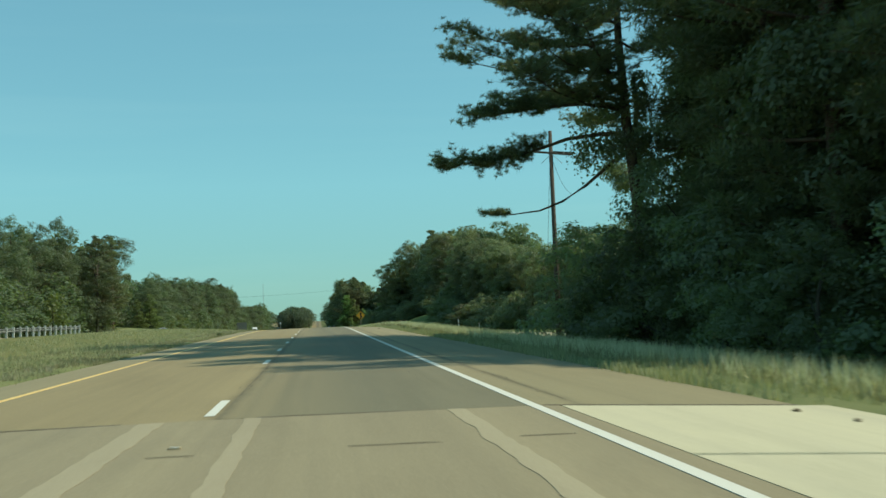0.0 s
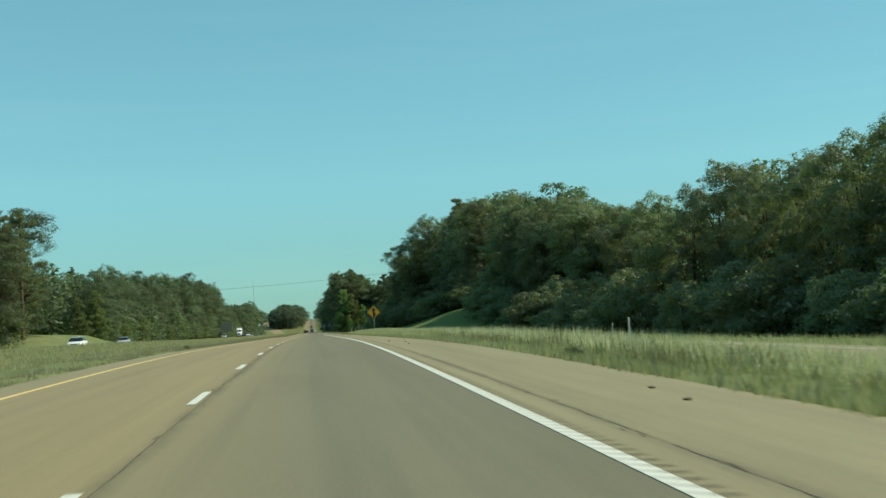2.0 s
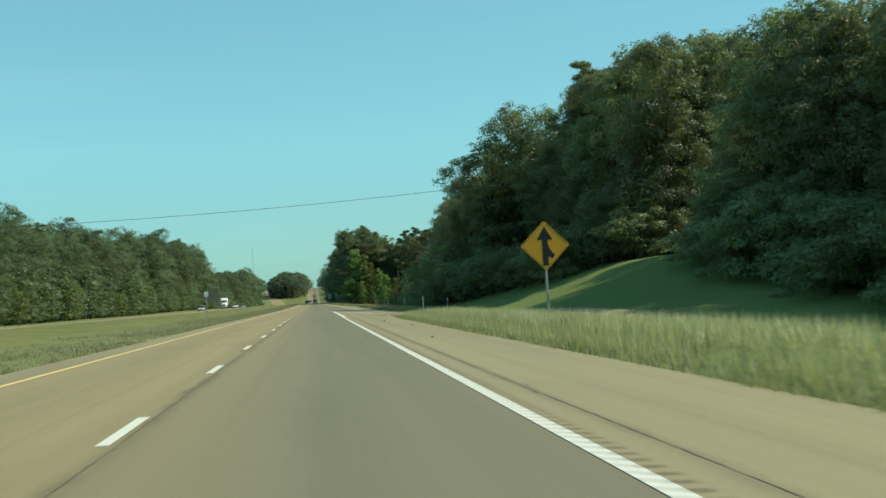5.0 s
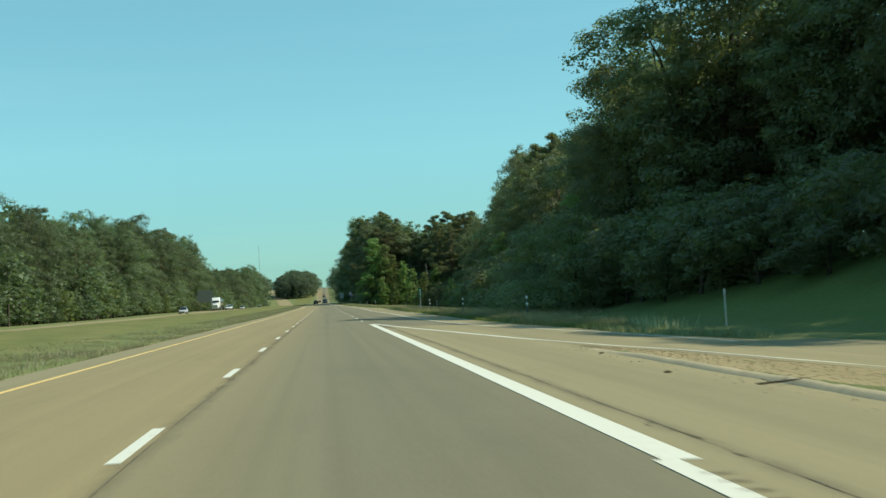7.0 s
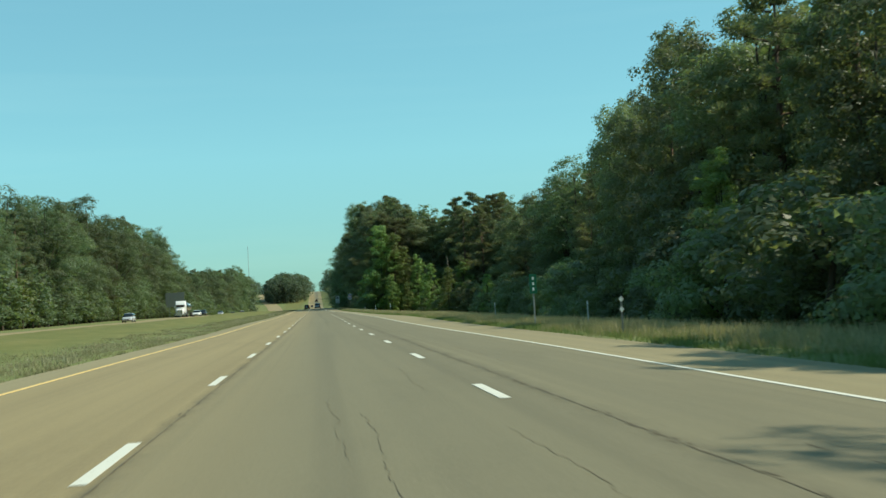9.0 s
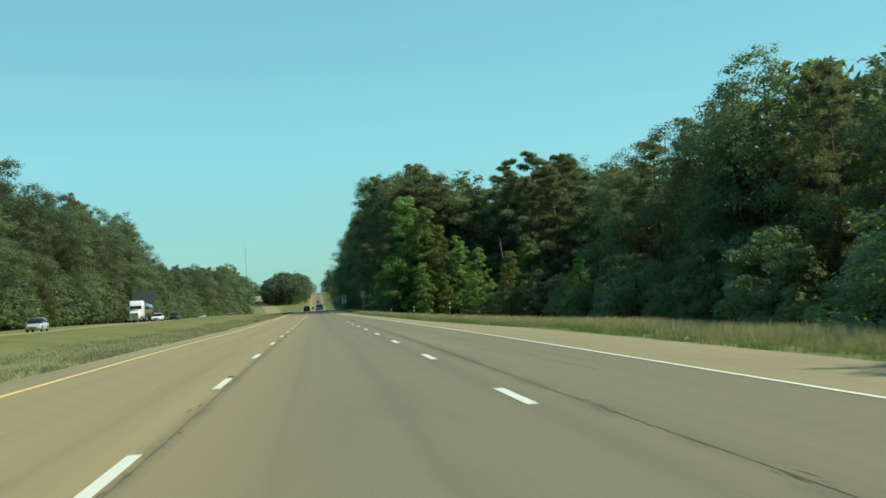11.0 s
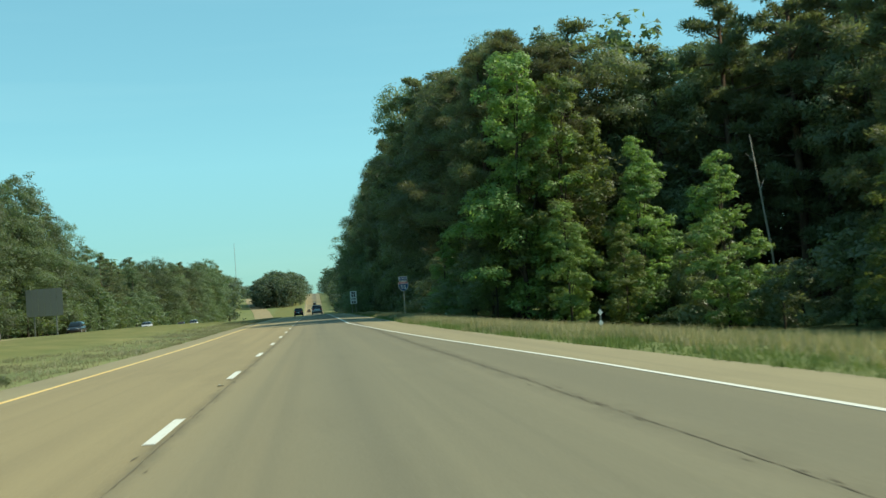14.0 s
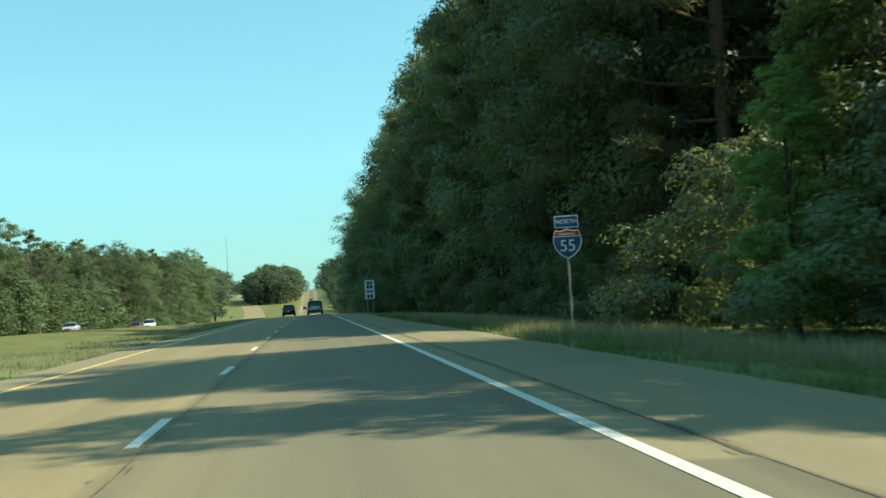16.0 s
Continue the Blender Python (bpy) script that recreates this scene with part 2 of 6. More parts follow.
def leaf_material(name, colours, through=0.3, gloss=0.25):
    """Leaves: colour varies leaf by leaf and tree by tree; some light passes through."""
    m = bpy.data.materials.new(name)
    m.use_nodes = True
    t = m.node_tree
    b = t.nodes["Principled BSDF"]
    out = t.nodes["Material Output"]
    geo = t.nodes.new("ShaderNodeNewGeometry")
    info = t.nodes.new("ShaderNodeObjectInfo")
    ramp = t.nodes.new("ShaderNodeValToRGB")
    while len(ramp.color_ramp.elements) < len(colours):
        ramp.color_ramp.elements.new(0.5)
    for i, (e, c) in enumerate(zip(ramp.color_ramp.elements, colours)):
        e.position = i / (len(colours) - 1)
        e.color = (*c, 1)
    t.links.new(geo.outputs["Random Per Island"], ramp.inputs["Fac"])
    hsv = t.nodes.new("ShaderNodeHueSaturation")
    scale = t.nodes.new("ShaderNodeMapRange")
    scale.inputs["To Min"].default_value, scale.inputs["To Max"].default_value = 0.66, 1.3
    t.links.new(info.outputs["Random"], scale.inputs["Value"])
    t.links.new(scale.outputs[0], hsv.inputs["Value"])
    hue = t.nodes.new("ShaderNodeMapRange")
    hue.inputs["To Min"].default_value, hue.inputs["To Max"].default_value = 0.478, 0.522
    t.links.new(info.outputs["Random"], hue.inputs["Value"])
    t.links.new(hue.outputs[0], hsv.inputs["Hue"])
    t.links.new(ramp.outputs[0], hsv.inputs["Color"])
    b.inputs["Roughness"].default_value = 0.5
    b.inputs["Specular IOR Level"].default_value = gloss
    t.links.new(hsv.outputs[0], b.inputs["Base Color"])
    tr = t.nodes.new("ShaderNodeBsdfTranslucent")
    bright = t.nodes.new("ShaderNodeMix")
    bright.data_type, bright.blend_type = "RGBA", "MULTIPLY"
    bright.inputs[0].default_value = 1.0
    bright.inputs[7].default_value = (1.5, 1.55, 0.75, 1)
    t.links.new(hsv.outputs[0], bright.inputs[6])
    t.links.new(bright.outputs[2], tr.inputs["Color"])
    mx = t.nodes.new("ShaderNodeMixShader")
    mx.inputs[0].default_value = through
    t.links.new(b.outputs[0], mx.inputs[1])
    t.links.new(tr.outputs[0], mx.inputs[2])
    t.links.new(mx.outputs[0], out.inputs["Surface"])
    return m


M_LEAF = leaf_material("leaves_oak", [(0.15, 0.178, 0.104), (0.16, 0.188, 0.108), (0.17, 0.2, 0.11), (0.155, 0.182, 0.105)], 0.48, 0.5)
# woods farther off: a cool cast of aerial distance is part of this colour
M_LEAF_FAR = leaf_material("leaves_wood_distance_tint", [(0.108, 0.14, 0.086), (0.116, 0.15, 0.089), (0.124, 0.158, 0.091), (0.112, 0.143, 0.086)], 0.46, 0.3)
# far hill leaves: the haze of distance is painted in, paler and bluer
M_LEAF_HILL_HAZED = leaf_material("leaves_far_hill_hazed", [(0.13, 0.172, 0.13), (0.14, 0.184, 0.135), (0.146, 0.19, 0.137), (0.134, 0.176, 0.13)], 0.45, 0.2)
M_LEAF_LIGHT = leaf_material("leaves_sweetgum", [(0.15, 0.205, 0.078), (0.177, 0.24, 0.087), (0.207, 0.278, 0.097), (0.158, 0.215, 0.081)], 0.48, 0.4)
M_NEEDLE = leaf_material("needles_pine", [(0.118, 0.136, 0.08), (0.13, 0.148, 0.084), (0.14, 0.156, 0.086), (0.145, 0.142, 0.09)], 0.42, 0.4)
M_GRASS = leaf_material("grass_blades", [(0.2, 0.215, 0.125), (0.245, 0.252, 0.15), (0.31, 0.29, 0.19), (0.21, 0.225, 0.13)], 0.3, 0.1)
M_SAGE = leaf_material("median_grass_blades", [(0.255, 0.262, 0.155), (0.305, 0.3, 0.185), (0.375, 0.345, 0.23), (0.275, 0.28, 0.165)], 0.3, 0.1)
M_HAY = leaf_material("dry_hay_grass", [(0.47, 0.39, 0.26), (0.55, 0.45, 0.31), (0.38, 0.335, 0.2), (0.3, 0.29, 0.16)], 0.25, 0.1)
M_TURF = leaf_material("low_turf_blades", [(0.13, 0.19, 0.075), (0.16, 0.22, 0.085), (0.2, 0.24, 0.1)], 0.3, 0.1)
M_STRAW = leaf_material("grass_seed_heads", [(0.4, 0.38, 0.27), (0.48, 0.45, 0.33), (0.31, 0.31, 0.2)], 0.25, 0.1)


def bark_material(name, light, dark):
    n = Nodes(name, 0.9, 0, 0.15)
    f = n.noise(5.0, 5.0, 0.7, (1.0, 1.0, 0.18))
    n.bump(f, 0.7, 0.05)
    return n.base(n.ramp(f, [(0.3, dark), (0.7, light)]))


M_BARK = bark_material("bark_oak", (0.09, 0.075, 0.055), (0.045, 0.036, 0.027))
M_PINE_BARK = bark_material("bark_pine", (0.17, 0.115, 0.075), (0.05, 0.035, 0.027))
M_POLE = bark_material("weathered_pole_wood", (0.14, 0.115, 0.09), (0.06, 0.05, 0.04))
M_STEEL = plain("galvanised_steel", (0.42, 0.43, 0.41), 0.45, 0.7)
M_RAIL = plain("weathered_guardrail", (0.5, 0.5, 0.46), 0.6, 0.2)
M_SIGN_YELLOW = plain("sign_yellow", (0.62, 0.3, 0.01), 0.45, 0, 0.5, 0.06)
M_SIGN_WHITE = plain("sign_white", (0.78, 0.78, 0.75), 0.45, 0, 0.5, 0.05)
M_SIGN_BLACK = plain("sign_black", (0.012, 0.012, 0.012), 0.5)
M_SIGN_GREEN = plain("sign_green", (0.01, 0.13, 0.06), 0.45, 0, 0.5, 0.06)
M_SIGN_BLUE = plain("sign_blue", (0.016, 0.075, 0.19), 0.45, 0, 0.5, 0.06)
M_SIGN_RED = plain("sign_red", (0.42, 0.03, 0.035), 0.45, 0, 0.5, 0.06)
M_SIGN_BACK = plain("sign_back_aluminium", (0.2, 0.215, 0.2), 0.65, 0.1)
M_WIRE = plain("cable_black", (0.02, 0.02, 0.02), 0.6)
M_RUBBER = plain("tyre_rubber", (0.018, 0.018, 0.018), 0.8)
M_GLASS_DARK = plain("car_window_glass", (0.012, 0.016, 0.018), 0.08, 0, 0.6, 0.02)
M_CHROME = plain("chrome", (0.6, 0.6, 0.6), 0.2, 1.0)
M_LAMP_RED = plain("tail_lamp_red", (0.4, 0.012, 0.012), 0.2)
M_LAMP_CLEAR = plain("headlamp_clear", (0.75, 0.76, 0.78), 0.12)
M_CURB = plain("asphalt_curb", (0.4, 0.33, 0.21), 0.85)


# ---- builders ----
def mesh_from(name, verts, faces, material, smooth=False):
    me = bpy.data.meshes.new(name)
    me.from_pydata([tuple(v) for v in verts], [], [tuple(f) for f in faces])
    me.materials.append(material)
    if smooth:
        me.polygons.foreach_set("use_smooth", [True] * len(me.polygons))
    me.update()
    return me


def child(name, me, parent, label="", m=None):
    """A part on existing mesh data under a thing."""
    ob = new(name, me)
    ob.parent = parent
    if m is not None:
        ob.matrix_basis = m
    return tagged(ob, label)


def part(name, bm, material, parent, label="", smooth=False):
    """Links a bmesh as one mesh object under a thing."""
    me = bpy.data.meshes.new(name)
    bm.to_mesh(me)
    bm.free()
    me.materials.append(material)
    if smooth:
        me.polygons.foreach_set("use_smooth", [True] * len(me.polygons))
    return child(name, me, parent, label)


def box(sx, sy, sz, at=(0, 0, 0), bevel=0.0, m=None):
    bm = bmesh.new()
    bmesh.ops.create_cube(bm, size=1.0)
    bmesh.ops.scale(bm, vec=(sx, sy, sz), verts=bm.verts)
    if bevel:
        bmesh.ops.bevel(bm, geom=bm.edges[:], offset=bevel, segments=2, affect="EDGES")
    if m is not None:
        bmesh.ops.transform(bm, matrix=m, verts=bm.verts)
    bmesh.ops.translate(bm, vec=at, verts=bm.verts)
    return bm


def rod(r0, r1, length, at=(0, 0, 0), m=None, sides=10):
    bm = bmesh.new()
    bmesh.ops.create_cone(bm, cap_ends=True, segments=sides, radius1=r0, radius2=r1, depth=length)
    if m is not None:
        bmesh.ops.transform(bm, matrix=m, verts=bm.verts)
    bmesh.ops.translate(bm, vec=at, verts=bm.verts)
    return bm


def plate(outline, thick, m=None):
    """A flat plate with the given outline in x, z; it faces -y."""
    bm = bmesh.new()
    front = [bm.verts.new((x, -thick / 2, z)) for x, z in outline]
    face = bm.faces.new(front)
    ex = bmesh.ops.extrude_face_region(bm, geom=[face])
    bmesh.ops.translate(bm, vec=(0, thick, 0), verts=[v for v in ex["geom"] if isinstance(v, bmesh.types.BMVert)])
    bmesh.ops.recalc_face_normals(bm, faces=bm.faces)
    if m is not None:
        bmesh.ops.transform(bm, matrix=m, verts=bm.verts)
    return bm


def thing(name, label, category, at=(0, 0, 0), rz=0.0, group=""):
    ob = new(name)
    ob.empty_display_size = 0.3
    ob.matrix_basis = pose(*at, 0, 0, rz)
    return tagged(ob, label, category, group)


# ---- the lie of the land ----
def right_edge(y):
    """The paved edge on the right, shoulder included."""
    return np.interp(y, [-400, 236, 250, 264, 266, 275, 290, 300, 327, 400, 432, 451, 478, 518, 541, 560, 3000],
                     [5.0, 5.0, 5.15, 5.15, 10.4, 9.2, 8.2, 7.9, 8.2, 8.9, 8.9, 8.0, 7.0, 5.9, 5.4, 5.0, 5.0])


LEFT_EDGE = -6.75
OPP_Y = [-400, 900, 1150, 1250, 1500, 3000]
OPP_X = [-31.0, -31.0, -28.6, -34.5, -54.0, -100.0]


def opposite_x(y):
    return np.interp(y, OPP_Y, OPP_X)


def ramp_left(y):
    """The left line of the slip road, which joins at 295 m."""
    return np.interp(y, [60, 110, 150, 185, 212, 238, 256, 258, 271, 283, 287, 292, 295], [16.0, 16.2, 16.4, 15.5, 13.8, 10.9, 7.8, 7.3, 4.9, 3.4, 2.8, 2.35, 2.1])


def smooth01(v):
    v = np.clip(v, 0, 1)
    return v * v * (3 - 2 * v)


def lie(x, y):
    """Height of the finished surface: crossfall, verges, ditch, bank."""
    x, y = np.asarray(x, float), np.asarray(y, float)
    z = road_z(y)
    e = right_edge(y)
    near = np.where(x > 1.85, -0.045 * (np.minimum(x, e) - 1.85), 0) + np.where(x < -1.83, 0.015 * (np.maximum(x, LEFT_EDGE) + 1.83), 0)
    edge = -0.045 * (e - 1.85)
    low = np.interp(y, [0, 60, 190, 222, 245, 300, 420, 520, 600, 3000], [-0.7, -0.85, -0.85, -0.75, -0.4, -0.35, -0.35, -0.4, -0.45, -0.4])
    verge = (low - edge) * smooth01((x - e) / np.interp(y, [0, 60, 200, 240, 3000], [7.5, 8.5, 7, 5, 5])) * (x > e)
    bank = np.interp(y, [215, 238, 248, 290, 320, 345], [0, 2.2, 3.6, 3.6, 1.8, 0]) * smooth01((x - 12.5) / 15.0)
    bank = bank - np.interp(y, [40, 80, 190, 225], [0, 2.6, 2.6, 0]) * smooth01((x - 21.0) / 24.0)
    bank = bank - np.interp(y, [330, 350, 420, 560, 590], [0, 0.8, 1.5, 1.5, 0]) * smooth01((x - e - 2.5) / 13.0)
    bank = bank * smooth01((140.0 - x) / 80.0)
    bank = bank - np.interp(y, [50, 72, 230, 250], [0, 1.2, 1.2, 0]) * 0.5 * (smooth01((x - 9.2) / 2.4) - smooth01((x - 12.4) / 2.6))
    bank = bank + np.interp(y, [55, 95, 140, 185, 232, 249], [0, 0.18, 0.22, 0.42, 0.4, 0]) * smooth01((x - 5.2) / 2.4) * (1 - smooth01((x - 9.4) / 2.4))
    left = 0.22 * smooth01((LEFT_EDGE - x) / 9.0) * np.interp(y, [-50, 60, 150, 600, 760], [0.2, 0.6, 1, 1, -1.5])
    crest = 0.32 * smooth01((-9.0 - x) / 8.0) * (1 - smooth01((-21.0 - x) / 4.5)) * np.interp(y, [0, 60, 150, 640, 720], [0, 0.4, 1, 1, 0])
    bank = bank - np.interp(y, [50, 80, 195, 225], [0, 0.4, 0.4, 0]) * smooth01((x - 12.4) / 2.6) * (1 - smooth01((x - 24.0) / 6.0))
    mound = np.interp(y, [225, 262, 300, 328], [0, 2.7, 2.7, 0]) * smooth01((-36.8 - x) / 9.5) * smooth01((x + 150.0) / 80.0)
    return z + near + verge + bank + left + crest + mound


def strip(name, rows, material, label, lift=0.0, thick=0.12, across=1, category="road", parent=None, kind="structure"):
    """A paved strip from rows of (y, left x, right x), with sides."""
    verts, faces = [], []
    n = across + 1
    for y, a, b in rows:
        for i in range(n):
            x = a + (b - a) * i / across
            verts.append((x, y, float(lie(x, y)) + lift))
        for i in (0, across):
            x = a + (b - a) * i / across
            verts.append((x, y, float(lie(x, y)) + lift - thick))
    w = n + 2
    for r in range(len(rows) - 1):
        o, p = r * w, (r + 1) * w
        for i in range(across):
            faces.append((o + i, o + i + 1, p + i + 1, p + i))
        faces.append((o + n, o, p, p + n))
        faces.append((o + across, o + n + 1, p + n + 1, p + across))
    for o in (0, (len(rows) - 1) * w):
        faces.append([o + i for i in range(n)] + [o + n + 1, o + n])
    ob = new(name, mesh_from(name, verts, faces, material))
    if parent is not None:
        ob.parent = parent
    return tagged(ob, label, "" if parent is not None else category, "", "" if parent is not None else kind)


def steps(a, b, d):
    n = max(1, int(round((b - a) / d)))
    return [a + (b - a) * i / n for i in range(n + 1)]


def spaced(a, b):
    """Stations along the road: close near the camera's stretch, wider beyond."""
    return [y for y in steps(a, b, 5.0)] if b <= 900 else steps(a, 900, 5.0)[:-1] + steps(900, b, 25.0)


# ---- ground and roads ----
def build_ground():
    xs = np.unique(np.concatenate([np.linspace(-1600, -130, 12), np.arange(-120, -44, 8.0), np.arange(-44, -20, 2.0), np.arange(-20, -7, 1.0),
                                   np.array([-6.9, -6.7, -6.3, -3, 0, 3.0, 4.4]), np.arange(4.9, 12, 0.5), np.arange(12, 40, 1.5), np.arange(40, 120, 8.0), np.linspace(130, 1600, 12)]))
    ys = np.concatenate([np.linspace(-400, -40, 8), np.arange(-30, 800, 4.0), np.arange(800, 1700, 20.0), np.linspace(1700, 3900, 20)])
    gx, gy = np.meshgrid(xs, ys)
    z = lie(gx, gy)
    # rolling ground far from the road
    far = np.clip((np.abs(gx + 15) - 70) / 300, 0, 1)
    z = z + far * 3.0 * np.sin(gx * 0.006 + 1.0) * np.cos(gy * 0.004)
    # bedded below the paving
    opp = opposite_x(gy)
    paved = ((gx > LEFT_EDGE + 0.02) & (gx < right_edge(gy) - 0.02)) | (np.abs(gx - opp) < 5.4)
    rl = ramp_left(gy)
    paved |= (gx > rl - 0.55) & (gx < rl + 5.6) & (gy > 60) & (gy < 297)
    rng = np.random.default_rng(3)
    z = z + np.where(paved, -0.16, rng.normal(0, 0.025, z.shape))
    w = len(xs)
    verts = np.stack([gx, gy, z], -1).reshape(-1, 3)
    faces = [(r * w + i, r * w + i + 1, (r + 1) * w + i + 1, (r + 1) * w + i) for r in range(len(ys) - 1) for i in range(w - 1)]
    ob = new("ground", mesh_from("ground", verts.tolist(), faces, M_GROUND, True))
    tagged(ob, "rolling roadside grass, green with straw patches", "ground", "", "structure")


build_ground()

def merge_line(y):
    return np.interp(y, [266, 275, 288, 298, 303, 320, 340, 460, 482, 508, 523, 535, 548, 563], [9.3, 8.4, 6.4, 5.65, 5.55, 5.45, 5.6, 5.35, 5.0, 4.25, 3.5, 3.0, 2.5, 1.88])


JOINT = 4.3     # the old concrete ends here and the asphalt begins
# carriageway, from the median shoulder to the right shoulder
strip("road_median_shoulder", [(y, LEFT_EDGE, -5.35) for y in spaced(JOINT, 1700)], M_SHOULDER, "narrow tan asphalt shoulder beside the median grass")
strip("road_passing_lane", [(y, -5.35, -1.72) for y in spaced(JOINT, 1700)], M_TAN, "tan worn asphalt passing lane")
strip("road_driving_lane", [(y, -1.72, 1.85) for y in spaced(JOINT, 1700)], M_LANE, "grey-brown worn asphalt driving lane")
strip("road_margin", [(y, 1.85, 2.42) for y in spaced(JOINT, 286)], M_SHOULDER, "tan asphalt margin outside the white line")
strip("road_margin", [(y, 1.85, 2.42) for y in spaced(286, 566)], M_LANE, "grey-brown asphalt between driving and merging lane")
strip("road_margin", [(y, 1.85, 2.42) for y in spaced(566, 1700)], M_SHOULDER, "tan asphalt margin outside the white line")
strip("road_right_shoulder", [(y, 2.42, float(right_edge(y))) for y in spaced(JOINT, 266)], M_SHOULDER, "tan asphalt shoulder beside the grass verge", across=2)
strip("road_merging_lane", [(y, 2.42, float(max(2.46, min(merge_line(y) + 0.09, right_edge(y) - 0.3))) if y > 276 else float(min(right_edge(y), ramp_left(y) + 4.4)) - 0.3) for y in spaced(266, 290)], M_SHOULDER, "tan asphalt at the head of the merging lane", across=2)
strip("road_merging_lane", [(y, 2.42, float(max(2.46, min(merge_line(y) + 0.09, right_edge(y) - 0.3))) if y > 276 else float(min(right_edge(y), ramp_left(y) + 4.4)) - 0.3) for y in spaced(290, 566)], M_LANE, "grey-brown asphalt merging lane", across=2)
strip("road_right_shoulder", [(y, float(max(2.46, min(merge_line(y) + 0.09, right_edge(y) - 0.3))) if y > 276 else float(min(right_edge(y), ramp_left(y) + 4.4)) - 0.3, float(right_edge(y)) if y > 276 else float(min(right_edge(y), ramp_left(y) + 4.4))) for y in spaced(266, 566)], M_SHOULDER, "tan asphalt shoulder beside the merging lane", across=2)
strip("road_far_shoulder", [(y, 2.42, 5.0) for y in spaced(566, 1700)], M_SHOULDER, "tan asphalt shoulder beside the woods", across=2)
strip("road_concrete_lanes", [(y, LEFT_EDGE, -1.83) for y in steps(-120, JOINT - 0.02, 5.0)], M_CONCRETE_WORN, "old worn concrete passing lane with pale wheel tracks")
strip("road_concrete_lanes", [(y, -1.83, 1.85) for y in steps(-120, JOINT - 0.02, 5.0)], M_CONCRETE_WORN, "old worn concrete driving lane with pale wheel tracks")
strip("road_concrete_margin", [(y, 1.85, 2.15) for y in steps(-120, JOINT - 0.02, 5.0)], M_CONCRETE_WORN, "worn concrete margin beside the slabs")
for a, b in ((-0.35, JOINT - 0.03), (-5.0, -0.42), (-9.7, -5.07), (-14.4, -9.77)):
    strip("road_concrete_slab", [(y, 2.17, 6.6) for y in steps(a, b, 2.5)], M_CONCRETE, "pale concrete shoulder slab with a dark joint", across=2)
strip("road_opposite_carriageway", [(y, float(opposite_x(y)) - 5.3, float(opposite_x(y)) + 5.3) for y in spaced(-200, 1700)], M_TAN, "tan asphalt carriageway of the opposite direction", lift=0.02, across=2)
ramp_rows = [(y, float(ramp_left(y)) - 0.5, float(ramp_left(y)) + 5.4) for y in steps(62, 266, 4.0)]
strip("slip_road", ramp_rows, M_SHOULDER, "tan asphalt slip road joining the highway", lift=0.0, across=2)
strip("gravel_gore", [(y, 5.2, min(float(ramp_left(y)) - 0.45, 7.4)) for y in steps(243.5, 265, 2.0)], M_GRAVEL, "bare gravel wedge between road and slip road", lift=-0.004, across=2, thick=0.1)

# ---- road markings ----
def marking(name, a, b, xf, width, material, label, d=5.0, category="road marking"):
    rows = []
    for y in steps(a, b, d):
        x = float(xf(y)) if callable(xf) else xf
        w = float(width(y)) if callable(width) else width
        rows.append((y, x - w / 2, x + w / 2))
    return strip(name, rows, material, label, lift=0.006, thick=0.004, category=category)


marking("edge_line_yellow", -60, 900, -5.5, 0.13, M_YELLOW, "worn yellow edge line along the median shoulder")
marking("edge_line_yellow", 900, 1700, -5.5, 0.13, M_YELLOW, "worn yellow edge line along the median shoulder", 25.0)
marking("edge_line_white", -60, 30, 1.85, 0.13, M_WHITE, "white edge line beside the shoulder")
marking("edge_line_white", 30, 243, 1.855, 0.15, M_WHITE_RIBBED, "white edge line beside the shoulder")
marking("edge_line_white", 243, 247.2, 1.87, 0.17, M_WHITE, "white edge line beside the shoulder")
marking("gore_line_white", 247.2, 294.5, 1.97, 0.26, M_WHITE, "broad white line at the end of the slip road")
marking("slip_road_line_white", 100, 295, lambda y: ramp_left(y) + (0.06 if y > 285 else 0), lambda y: 0.2 if y > 270 else 0.12, M_WHITE, "white line along the slip road", 3.0)
marking("slip_road_edge_white", 62, 264, lambda y: ramp_left(y) + 4.2, 0.11, M_WHITE, "thin white edge line of the slip road", 4.0)
marking("edge_line_white", 266, 563, merge_line, 0.12, M_WHITE, "white edge line of the merging lane", 3.0)
marking("edge_line_white", 563, 1200, 1.85, 0.13, M_WHITE, "white edge line beside the shoulder", 5.0)
marking("opposite_edge_white", -100, 1700, lambda y: opposite_x(y) - 3.9, 0.14, M_WHITE, "white edge line of the opposite carriageway", 20.0)

for k, y in enumerate([4.75] + [18.92 + 10.0 * i for i in range(92)]):
    ob = strip("lane_dash", [(y, -1.89, -1.77), (y + 2.45, -1.89, -1.77)], M_WHITE, "white lane dash on the asphalt", lift=0.006, thick=0.004, category="road marking")
    tagged(ob, group="lane dashes")
for k in range(17):
    y = 303.4 + 10.0 * k
    ob = strip("merge_dash", [(y, 1.77, 1.9), (y + 2.3, 1.77, 1.9)], M_WHITE, "white dash between driving and merging lane", lift=0.006, thick=0.004, category="road marking")
    tagged(ob, group="merge dashes")


